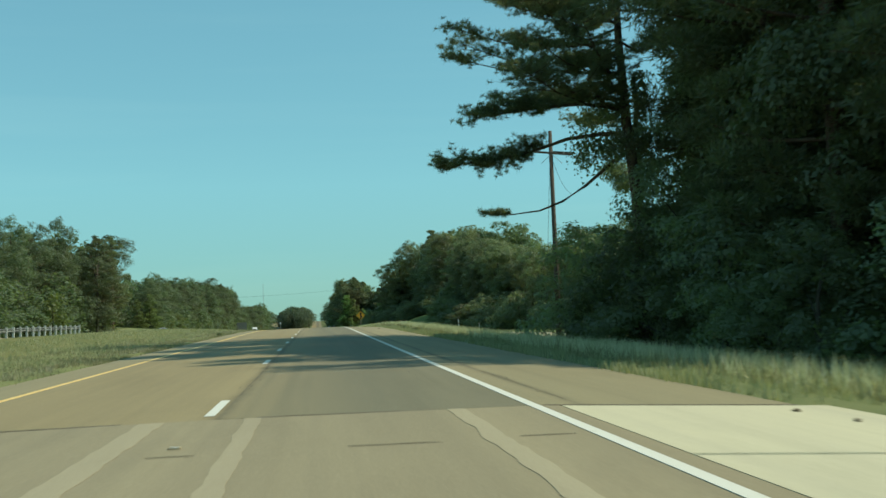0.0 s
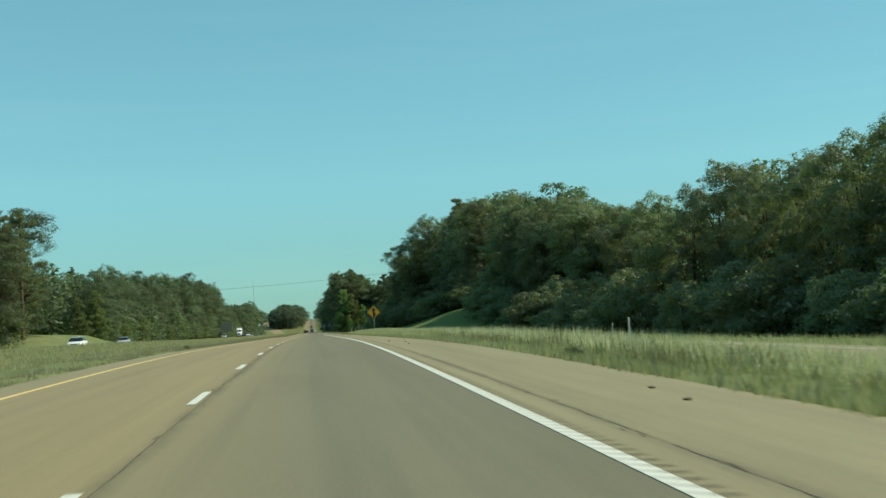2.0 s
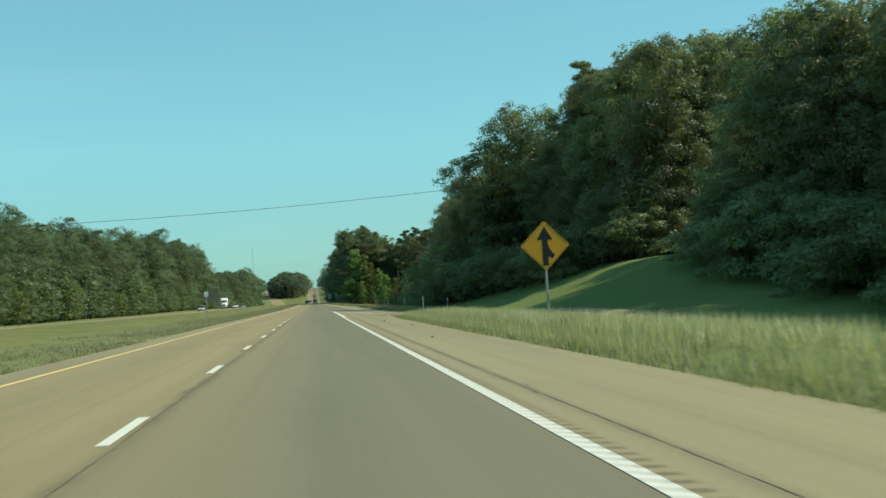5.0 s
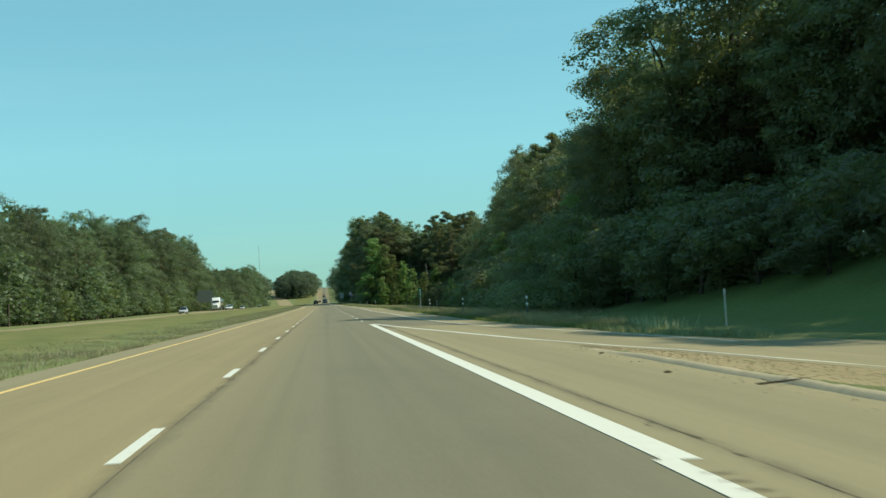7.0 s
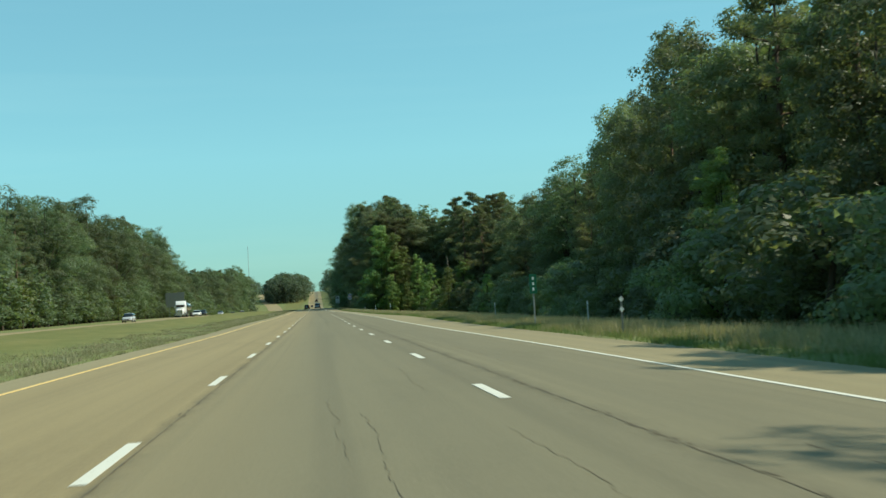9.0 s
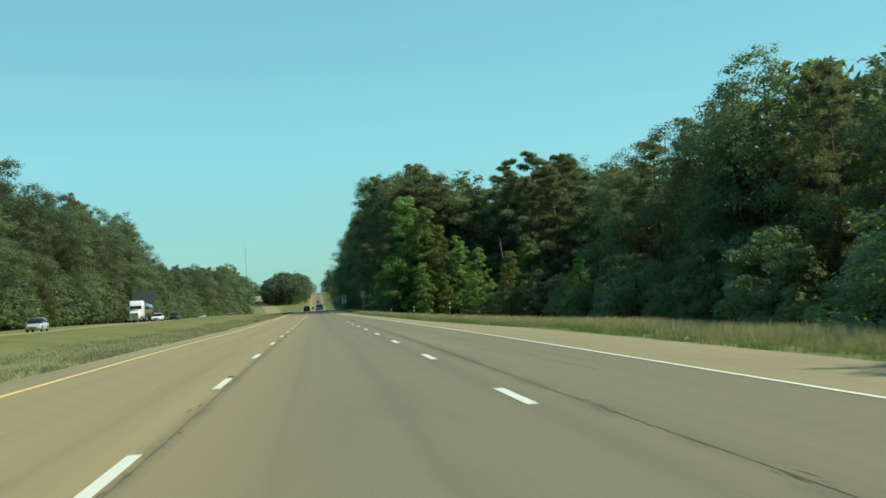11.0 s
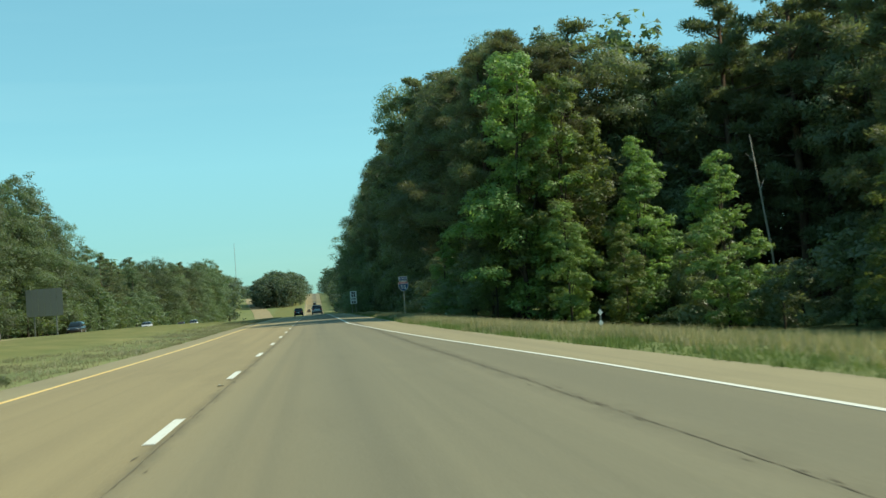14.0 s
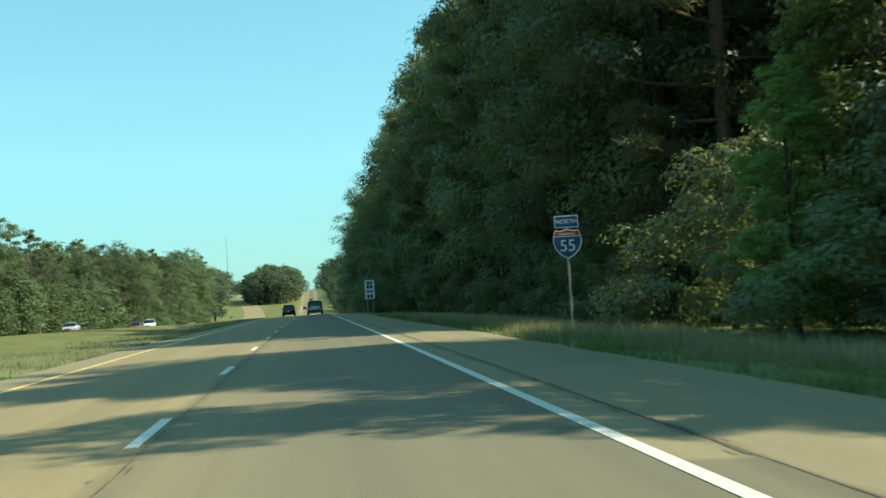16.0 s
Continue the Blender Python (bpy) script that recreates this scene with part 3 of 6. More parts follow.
def seam(a, b, x0, width, label, wander=0.02, seed=1, gap=0.25, strands=(0.0,), crumbs=1.0):
    """A ragged dark crack along the road: broken strands, and crumbs of tar beside them."""
    rng = np.random.default_rng(seed)
    verts, faces = [], []

    def ribbon(y, x, w, lift):
        o = len(verts)
        for xs in (x - w / 2, x + w / 2):
            verts.extend(zip(xs, y, lie(xs, y) + lift))
        n = len(y)
        faces.extend((o + i, o + n + i, o + n + i + 1, o + i + 1) for i in range(n - 1))

    y = a + np.cumsum(rng.uniform(0.07, 0.24, int((b - a) / 0.155)))
    off = np.zeros(len(y))
    for i in range(1, len(y)):
        off[i] = off[i - 1] * 0.96 + rng.normal(0, wander)
    for side in strands:
        w = width * rng.uniform(0.35, 1.25, len(y))
        gone = np.convolve(rng.uniform(0, 1, len(y)), np.ones(5) / 5, "same") < 0.5 - 0.4 * (1 - gap)
        w[gone] *= 0.25
        ribbon(y, x0 + side + off + rng.normal(0, width * 0.2, len(y)), w, 0.0035)
    for _ in range(int((b - a) * crumbs)):
        i = int(rng.integers(len(y)))
        cx, cy, cw, cl = x0 + off[i] + rng.normal(0, 0.05), y[i], rng.uniform(0.01, 0.045), rng.uniform(0.05, 0.4)
        ribbon(np.array([cy, cy + cl * 0.4, cy + cl]), np.full(3, cx) + rng.normal(0, 0.01, 3), np.array([0.3, 1.0, 0.2]) * cw, 0.0032)
    tagged(new("tar_seam", mesh_from("tar_seam", verts, faces, M_TAR)), label, "road seam", "", "structure")


seam(5, 290, 2.42, 0.014, "dark seam between margin and shoulder", 0.0025, 4, 0.75, crumbs=0.8)
seam(290, 566, 2.42, 0.02, "dark cracked seam between driving and merging lane", 0.003, 6, 0.8, crumbs=2.0)
seam(566, 640, 2.42, 0.045, "dark seam between margin and shoulder", 0.0025, 3, 0.1)
seam(8, 640, -1.70, 0.015, "dark wandering crack beside the lane dashes", 0.002, 5, 0.75, crumbs=1.2)
for y0, y1, x0, sd in ((317, 323, 0.25, 7), (316.5, 321, 1.5, 17), (319, 325, 0.0, 18), (472, 480, 0.35, 8), (540, 549, 0.6, 9), (200, 214, 0.65, 10), (325, 331, 1.1, 13), (436, 446, -0.55, 14), (8, 22, 1.0, 15), (87, 97, 0.6, 16)):
    seam(y0, y1, x0, 0.006, "short dark crack in the driving lane", 0.016, sd, 0.6, crumbs=0.15)
for k, (y0, y1, x0) in enumerate(((399, 411, 3.9), (401, 409, 4.4), (300, 318, 3.3), (306, 314, 3.0), (284, 299, 3.6), (330, 352, 3.1), (428, 447, 2.75), (405, 416, 3.4))):
    seam(y0, y1, x0, 0.008, "branching crack in the merging lane", 0.012, 60 + k, 0.4, crumbs=1.0)
_band = np.random.default_rng(31)
for x, w in ((-2.4, 0.28), (-1.3, 0.18), (0.95, 0.2)):
    strip("concrete_patch", [(y, x - w / 2 + _band.normal(0, 0.012), x + w / 2 + _band.normal(0, 0.012)) for y in steps(-14, JOINT - 0.05, 0.3)], M_CONCRETE_BAND, "pale ground band along the worn concrete lane", lift=0.004, thick=0.002, category="road patch")
for y, x0, x1 in ((0.9, -2.0, -1.6), (1.05, -0.35, 0.45), (1.2, 1.15, 1.65), (-4.6, -3.0, -0.4)):
    strip("tar_joint", [(y, x0, x1), (y + 0.04, x0 + 0.05, x1 - 0.08)], M_TAR, "short dark crack across the old concrete lanes", lift=0.0045, thick=0.002, across=2, category="road seam")
strip("tar_joint", [(JOINT - 0.02, LEFT_EDGE, 5.0), (JOINT + 0.1, LEFT_EDGE, 5.0)], M_TAR, "dark joint between old concrete and asphalt", lift=0.004, thick=0.002, across=4, category="road seam")


def build_rumble():
    verts, faces = [], []
    y = 30.0
    while y < 246.8:
        o = len(verts)
        # flat piece, not a cut: the hollow's darkness is put into its colour
        ring = ((1.87, y), (1.93, y - 0.014), (2.04, y - 0.012), (2.12, y + 0.008), (2.04, y + 0.028), (1.93, y + 0.02))
        verts += [(x, yy, float(lie(x, yy)) + 0.0065) for x, yy in ring]
        faces.append(tuple(range(o, o + 6)))
        y += 0.3
    ob = new("rumble_strip", mesh_from("rumble_strip", verts, faces, plain("groove_painted_dark", (0.145, 0.12, 0.076), 0.9)))
    tagged(ob, "milled rumble grooves as flat dark pieces beside the white edge line", "rumble strip", "", "stuff")


build_rumble()

# asphalt curb beside the gore
def build_curb():
    bm = bmesh.new()
    rings = []
    rng = np.random.default_rng(77)
    for y in steps(249.2, 263.2, 0.3):
        x = 5.2 + 0.02 * math.sin(y) + float(rng.normal(0, 0.008))
        z = float(lie(x, y))
        taper = 0.25 + 0.75 * float(smooth01((y - 249.2) / 1.2)) * float(smooth01((263.2 - y) / 4.0))
        rings.append([bm.verts.new((x + dx, y, z + dz * taper * float(rng.uniform(0.8, 1.12)))) for dx, dz in ((-0.14, -0.01), (-0.08, 0.045), (0, 0.07), (0.07, 0.05), (0.12, -0.01))])
    for a, b in zip(rings, rings[1:]):
        for i in range(4):
            bm.faces.new((a[i], a[i + 1], b[i + 1], b[i]))
    bm.faces.new(rings[0][::-1])
    bm.faces.new(rings[-1])
    me = bpy.data.meshes.new("asphalt_curb")
    bm.to_mesh(me)
    bm.free()
    me.materials.append(M_CURB)
    me.polygons.foreach_set("use_smooth", [True] * len(me.polygons))
    tagged(new("asphalt_curb", me), "low rounded pale asphalt curb beside the shoulder", "curb", "", "structure")


build_curb()


# ---- trees ----
def leaves_from(rng, centre, normal, size, aspect=0.8):
    """Leaf sprays: one slim triangle at each centre."""
    n = len(centre)
    normal = normal / np.linalg.norm(normal, axis=1, keepdims=True)
    t = rng.normal(size=(n, 3))
    t -= (t * normal).sum(1, keepdims=True) * normal
    t /= np.linalg.norm(t, axis=1, keepdims=True)
    s = np.cross(normal, t)
    ln = (size * rng.uniform(0.6, 1.35, n))[:, None]
    wd = ln * aspect * rng.uniform(0.75, 1.2, n)[:, None]
    v = np.stack([centre - t * ln * 0.45 - s * wd * 0.5, centre - t * ln * 0.3 + s * wd * 0.55, centre + t * ln * 0.6], 1)
    return v.reshape(-1, 3), np.arange(3 * n).reshape(-1, 3)


def quick_mesh(name, verts, faces, material):
    me = bpy.data.meshes.new(name)
    k = faces.shape[1]
    me.vertices.add(len(verts))
    me.vertices.foreach_set("co", verts.astype(np.float32).ravel())
    me.loops.add(faces.size)
    me.loops.foreach_set("vertex_index", faces.astype(np.int32).ravel())
    me.polygons.add(len(faces))
    me.polygons.foreach_set("loop_start", np.arange(0, faces.size, k, dtype=np.int32))
    me.materials.append(material)
    me.update(calc_edges=True)
    return me


def limb_mesh(name, limbs, material, sides=6):
    """Tapered, bent limbs: each a list of (point, radius)."""
    verts, faces = [], []
    for pts in limbs:
        base = len(verts)
        for i, (p, r) in enumerate(pts):
            p = Vector(p)
            d = (Vector(pts[min(i + 1, len(pts) - 1)][0]) - Vector(pts[max(i - 1, 0)][0])).normalized()
            a = d.orthogonal().normalized()
            b = d.cross(a)
            for k in range(sides):
                w = 2 * math.pi * k / sides
                verts.append(p + (a * math.cos(w) + b * math.sin(w)) * r)
        for i in range(len(pts) - 1):
            for k in range(sides):
                o, q = base + i * sides, base + (i + 1) * sides
                faces.append((o + k, o + (k + 1) % sides, q + (k + 1) % sides, q + k))
        faces.append([base + (len(pts) - 1) * sides + k for k in range(sides)])
    return mesh_from(name, verts, faces, material, True)


def broadleaf(seed, height, radius, count, leaf, material, low=0.12, shape="round", bare=False):
    """A broad-leaved tree: trunk and limbs, and a crown of leaf sprays gathered in uneven lobes."""
    rng = np.random.default_rng(seed)
    lobes = []
    n = {"shrub": 16, "cone": 52}.get(shape, 40)
    for i in range(n):
        h = low + (0.93 - low) * (i + rng.uniform(0, 1)) / n
        if shape == "cone":
            env = (1 - h) ** 0.6 * 1.05 * min(1, 0.45 + 3 * (h - low)) * rng.uniform(0.75, 1.15)
        elif shape == "shrub":
            env = math.sqrt(max(0.05, 1 - h * h))
        else:
            u = (h - low) / (1 - low)
            env = (math.sin(math.pi * min(1, 0.14 + 0.84 * u)) ** 0.6) * (0.8 + 0.2 * math.sin(7 * u + seed))
        ang = rng.uniform(0, 2 * math.pi)
        rr = radius * env * math.sqrt(rng.uniform(0.1, 1.0)) * (0.9 if shape == "cone" else 0.8)
        size = radius * (0.22 + 0.22 * rng.uniform()) * (0.55 + 0.45 * env) * (0.72 if shape == "cone" else 1.0)
        lobes.append((rr * math.cos(ang), rr * math.sin(ang), h * height, size * rng.uniform(0.9, 1.25), size * (rng.uniform(0.95, 1.5) if shape == "cone" else rng.uniform(0.65, 1.0))))
    if shape != "shrub":
        lobes.append((0, 0, height * 0.95, radius * 0.22, height * 0.05))
    lobes = np.array(lobes)
    # each lobe carries tufts over its upper shell, each tuft a cap of leaves
    per = 7 if shape == "shrub" else 9
    k = np.repeat(np.arange(len(lobes)), per)
    u = rng.normal(size=(len(k), 3))
    u[:, 2] = np.abs(u[:, 2]) - 0.3
    u /= np.linalg.norm(u, axis=1, keepdims=True)
    ext = np.stack([lobes[k, 3], lobes[k, 3], lobes[k, 4]], 1)
    tuft = lobes[k, :3] + u * ext * rng.uniform(0.6, 1.05, (len(k), 1))
    size = lobes[k, 3] * rng.uniform(0.36, 0.62, len(k))
    wgt = size ** 2
    pick = rng.choice(len(k), count, p=wgt / wgt.sum())
    d = rng.normal(size=(count, 3)) + 0.5 * u[pick] + np.array([0, 0, 0.45])
    d /= np.linalg.norm(d, axis=1, keepdims=True)
    c = tuft[pick] + d * size[pick, None] * np.array([1.1, 1.1, 0.75]) * rng.uniform(0.45, 1.08, (count, 1))
    c[:, 2] = np.maximum(c[:, 2], 0.15)
    normal = d + rng.normal(0, 0.16, (count, 3)) + np.array([0, 0, 0.3])
    v, f = leaves_from(rng, c, normal, leaf)
    crown = quick_mesh("crown", v, f, material)
    trunk_r = (0.011 * height + 0.04) * (0.55 if shape == "cone" else 1.0)
    limbs = [[((0, 0, -0.4), trunk_r * 1.5), ((0, 0, height * 0.05), trunk_r), ((rng.normal(0, .15), rng.normal(0, .15), height * 0.45), trunk_r * 0.65), ((rng.normal(0, .3), rng.normal(0, .3), height * 0.88), trunk_r * 0.15)]]
    if bare:
        return limb_mesh("trunk", limbs, M_BARK, 4), crown
    for k in rng.choice(len(lobes), 8 if shape != "shrub" else 4, replace=False):
        x, y, z = lobes[k, :3]
        z0 = max(height * 0.08, z - 0.28 * height)
        limbs.append([((0, 0, z0), trunk_r * 0.42), ((x * 0.5, y * 0.5, z0 + (z - z0) * 0.65), trunk_r * 0.25), ((x * 0.95, y * 0.95, z), trunk_r * 0.08)])
    return limb_mesh("trunk", limbs, M_BARK), crown


def pine(seed, height, radius, count, needle, bare=0.35, width=0.035):
    """A loblolly pine: straight trunk, uneven limbs that end in rounded, fluffy clumps of needles."""
    rng = np.random.default_rng(seed)
    trunk_r = 0.011 * height + 0.05
    sway = [rng.normal(0, 0.12), rng.normal(0, 0.12)]
    limbs = [[((0, 0, -0.4), trunk_r * 1.4), ((0, 0, 1.0), trunk_r), ((sway[0], sway[1], height * 0.5), trunk_r * 0.75), ((sway[0] * 2, sway[1] * 2, height * 0.96), trunk_r * 0.12)]]
    clumps = []
    n = 34
    for i in range(n):
        h = bare + (0.95 - bare) * (i + rng.uniform(0, 1)) / n
        u = (h - bare) / (1 - bare)
        env = min(1.0, 0.5 + 1.8 * u) * (1 - u ** 2.4) + 0.14
        ln = radius * env * rng.uniform(0.5, 1.12)
        a = 2.4 * i + rng.normal(0, 0.4)
        z = h * height
        rise = rng.uniform(-0.05, 0.3) * ln
        tip = (ln * math.cos(a), ln * math.sin(a), z + rise)
        mid = (tip[0] * 0.5, tip[1] * 0.5, z + rise * 0.25)
        limbs.append([((0, 0, z), trunk_r * 0.3), (mid, trunk_r * 0.18), (tip, trunk_r * 0.04)])
        for t in (0.5, 0.78, 1.0):
            size = radius * rng.uniform(0.13, 0.23) * (0.7 + 0.4 * env)
            clumps.append((tip[0] * t + rng.normal(0, 0.1) * ln, tip[1] * t + rng.normal(0, 0.1) * ln, z + rise * t ** 1.5 + rng.uniform(0, 0.3), size))
    for _ in range(5):
        clumps.append((rng.normal(0, 0.25), rng.normal(0, 0.25), height * rng.uniform(0.9, 0.985), radius * 0.14))
    clumps = np.array(clumps)
    wgt = clumps[:, 3] ** 2
    pick = rng.choice(len(clumps), count, p=wgt / wgt.sum())
    d = rng.normal(size=(count, 3)) + np.array([0, 0, 0.35])
    d /= np.linalg.norm(d, axis=1, keepdims=True)
    c = clumps[pick, :3] + d * clumps[pick, 3:4] * np.array([1.05, 1.05, 0.7]) * rng.uniform(0.3, 1.0, (count, 1))
    d = d + rng.normal(0, 0.45, d.shape) + np.array([0, 0, 0.25])
    d /= np.linalg.norm(d, axis=1, keepdims=True)
    side = np.cross(d, rng.normal(size=c.shape))
    side /= np.linalg.norm(side, axis=1, keepdims=True)
    ln = needle * rng.uniform(0.7, 1.3, (count, 1))
    v = np.stack([c - d * ln * 0.4 - side * width, c - d * ln * 0.4 + side * width, c + d * ln * 0.6], 1).reshape(-1, 3)
    return limb_mesh("trunk", limbs, M_PINE_BARK, 5), quick_mesh("crown", v, np.arange(len(v)).reshape(-1, 3), M_NEEDLE)


def hero_pine(seed):
    """The roadside pine whose long limbs reach over the verge."""
    rng = np.random.default_rng(seed)
    bx, by = 14.1, 42.3
    base = float(lie(bx, by))
    h, r = 22.0, 0.3
    limbs = [[((0.1, 0, -0.5), r * 1.4), ((0.1, 0, 1.2), r), ((0.0, 0, 7), r * 0.9), ((-0.3, 0, 10), r * 0.8), ((-0.5, 0, 14), r * 0.6), ((-0.5, 0, h), r * 0.1)]]
    cs = []

    def twigs(path, n, t0, t1, reach_out, rise, m=9, puff=0.15):
        pa = np.array(path)
        d = pa[-1] - pa[0]
        way = d[:2] / np.linalg.norm(d[:2])
        sidew = np.array([-way[1], way[0]])
        k = np.linspace(0, 1, len(pa))
        for _ in range(n):
            t = rng.uniform(t0, t1)
            q = np.array([np.interp(t, k, pa[:, j]) for j in range(3)])
            o = (way * rng.uniform(0.0, 0.9) + sidew * rng.normal(0, 0.8)) * rng.uniform(0.4, 1.1) * reach_out
            e = q + np.array([o[0], o[1], rng.uniform(*rise)])
            limbs.append([(tuple(q), 0.018), (tuple((q + e) / 2 - np.array([0, 0, 0.05])), 0.012), (tuple(e), 0.006)])
            s = rng.uniform(0.3, 1.1, (m, 1))
            cs.append(q + (e - q) * s + rng.normal(0, puff, (m, 3)) * np.array([1, 1, 0.6]))

    # the drooping lower limb, bare but for a clump half way and its tip
    low = [(0, 0, 9.2), (-0.7, 2.0, 8.55), (-1.4, 3.9, 7.85), (-2.3, 5.2, 7.25), (-3.4, 5.6, 6.85), (-4.8, 5.7, 6.7), (-6.3, 5.7, 6.9)]
    low = [(x, y, z - base) for x, y, z in low]
    limbs.append([(p, w) for p, w in zip(low, (0.11, 0.09, 0.075, 0.06, 0.045, 0.03, 0.012))])
    twigs(low, 16, 0.86, 1.0, 0.55, (-0.12, 0.2), 7, 0.1)
    # the long upper limb
    up = [(0, 0, 9.75), (-1.6, 0, 9.7), (-3.0, 0.6, 9.6), (-3.9, 1.2, 9.35), (-5.0, 1.9, 9.1), (-6.5, 2.7, 8.95), (-8.5, 3.6, 8.95)]
    up = [(x, y, z - base) for x, y, z in up]
    limbs.append([(p, w) for p, w in zip(up, (0.12, 0.1, 0.085, 0.07, 0.055, 0.04, 0.012))])
    twigs(up, 70, 0.62, 1.0, 0.9, (-0.15, 0.55), 9, 0.16)
    twigs(up, 12, 0.55, 0.85, 0.8, (-0.7, -0.2), 8, 0.14)
    twigs(up, 14, 0.5, 0.68, 0.7, (0.2, 0.9), 9, 0.16)
    top = [(-0.2, 0, 11.0 - base), (-2.5, 0, 11.1 - base), (-5.0, 0, 10.9 - base), (-7.3, 0, 10.5 - base)]
    limbs.append([(p, w) for p, w in zip(top, (0.11, 0.08, 0.05, 0.012))])
    twigs(top, 70, 0.45, 1.0, 1.0, (-0.2, 0.7), 9, 0.16)
    # the crown above
    for i in range(48):
        z = 10.6 + 10.6 * i / 48 + rng.normal(0, 0.15)
        a = radians((165 + 75 * math.sin(i * 2.4) if i % 4 else 360 * rng.uniform()) + rng.normal(0, 6))
        ln = np.interp(z, [10, 13, 17, 20, 22], [7.8, 9.0, 8.0, 4.2, 1.5]) * rng.uniform(0.75, 1.1) * (1.0 if i % 4 else 0.6)
        path = []
        for t in (0, 0.33, 0.66, 1.0):
            path.append((-0.4 + math.cos(a) * ln * t, math.sin(a) * ln * t, z + (1.3 if z > 13 else 0.7) * t ** 2 - 0.35 * math.sin(math.pi * t)))
        limbs.append([(p, w) for p, w in zip(path, (0.07, 0.05, 0.035, 0.012))])
        twigs(path, max(6, int(ln * 4)), 0.25, 1.0, 1.2, (0.0, 0.6), 9, 0.18)
    cs = np.concatenate(cs)
    c = np.repeat(cs, 30, 0)
    d = rng.normal(size=c.shape)
    d[:, 2] = d[:, 2] * 0.7 + 0.3
    d /= np.linalg.norm(d, axis=1, keepdims=True)
    side = np.cross(d, rng.normal(size=c.shape))
    side /= np.linalg.norm(side, axis=1, keepdims=True)
    ln = rng.uniform(0.14, 0.27, (len(c), 1))
    v = np.stack([c + d * ln * 0.1 - side * 0.01, c + d * ln * 0.1 + side * 0.01, c + d * ln], 1).reshape(-1, 3)
    # vines that climb the trunk
    n = 5200
    hz = rng.uniform(2.5, 12.5, n)
    ang = rng.uniform(0, 2 * np.pi, n)
    rr = (0.35 + 0.75 * np.abs(np.sin(hz * 1.7)) * rng.uniform(0, 1, n)) * (0.6 + 0.5 * np.cos(ang))
    vc = np.stack([0.25 + rr * np.cos(ang), rr * np.sin(ang), hz], 1)
    # ragged leafy clumps between the long limbs
    core = np.stack([rng.uniform(-2.6, 0.2, 16), rng.normal(0.3, 0.5, 16), rng.uniform(8.4, 12.6, 16)], 1)
    hang = core[rng.integers(0, 16, 2600)] + rng.normal(0, 1, (2600, 3)) * np.array([0.36, 0.3, 0.34])
    vc = np.concatenate([vc, hang])
    ang = np.concatenate([ang, rng.uniform(0, 2 * np.pi, 2600)])
    n = len(vc)
    vine_v, vine_f = leaves_from(rng, vc, np.stack([np.cos(ang), np.sin(ang), np.full(n, 0.4)], 1) + rng.normal(0, 0.3, (n, 3)), 0.15)
    ob = thing("pine_tree", "roadside pine with long drooping limbs over the verge", "tree", (bx, by, base))
    child("trunk", limb_mesh("trunk", limbs, M_PINE_BARK, 7), ob)
    child("crown", quick_mesh("crown", v, np.arange(len(v)).reshape(-1, 3), M_NEEDLE), ob)
    child("vines", quick_mesh("vines", vine_v, vine_f, M_LEAF), ob, "leafy vines climbing the trunk")


hero_pine(5)

KINDS = {}
G = "wood along the right verge"


def kind(key, meshes, height, label, category):
    KINDS[key] = (meshes, height, label, category)


L_OAK = "tall oak with a dense dark green crown in the wood"
L_PINE = "tall pine with dark needles above the wood's edge"
L_GUM = "sweetgum with bright light green leaves at the wood's edge"
L_SHRUB = "low leafy shrub under the trees"
for i in range(4):
    kind(("oak", i), broadleaf(20 + i, 20.0, 5.2 + 0.5 * (i % 2), 30000, 0.2, M_LEAF, 0.05), 20.0, L_OAK, "tree")
for i in range(3):
    kind(("near_oak", i), broadleaf(30 + i, 20.0, 5.4, 44000, 0.155, M_LEAF, 0.05), 20.0, L_OAK, "tree")
    kind(("near_pine", i), pine(50 + i, 23.0, 4.6, 42000, 0.3, 0.14, 0.028), 23.0, L_PINE, "tree")
    kind(("near_shrub", i), broadleaf(76 + i, 4.0, 2.6, 9000, 0.105, M_LEAF, 0.05, "shrub"), 4.0, L_SHRUB, "shrub")
for i in range(3):
    kind(("pine", i), pine(40 + i, 22.0, 4.1, 22000, 0.36, 0.2 - 0.04 * i, 0.048), 22.0, L_PINE, "tree")
for i in range(3):
    kind(("gum", i), broadleaf(60 + i, 12.0, 3.0, 30000, 0.115, M_LEAF_LIGHT, 0.04, "cone"), 12.0, L_GUM, "tree")
for i in range(3):
    kind(("shrub", i), broadleaf(70 + i, 4.0, 2.6, 5200, 0.15, M_LEAF, 0.05, "shrub"), 4.0, L_SHRUB, "shrub")
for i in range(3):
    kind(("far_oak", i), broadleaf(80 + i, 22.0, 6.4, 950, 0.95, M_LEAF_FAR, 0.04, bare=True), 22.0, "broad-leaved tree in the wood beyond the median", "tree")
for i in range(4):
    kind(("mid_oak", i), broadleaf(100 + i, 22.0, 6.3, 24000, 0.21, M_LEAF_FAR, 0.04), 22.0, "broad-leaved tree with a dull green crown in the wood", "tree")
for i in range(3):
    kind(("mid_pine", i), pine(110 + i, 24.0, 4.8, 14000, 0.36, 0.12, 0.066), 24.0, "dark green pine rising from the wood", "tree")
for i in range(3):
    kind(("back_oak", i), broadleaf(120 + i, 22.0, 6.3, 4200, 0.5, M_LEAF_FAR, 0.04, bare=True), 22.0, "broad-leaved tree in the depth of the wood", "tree")
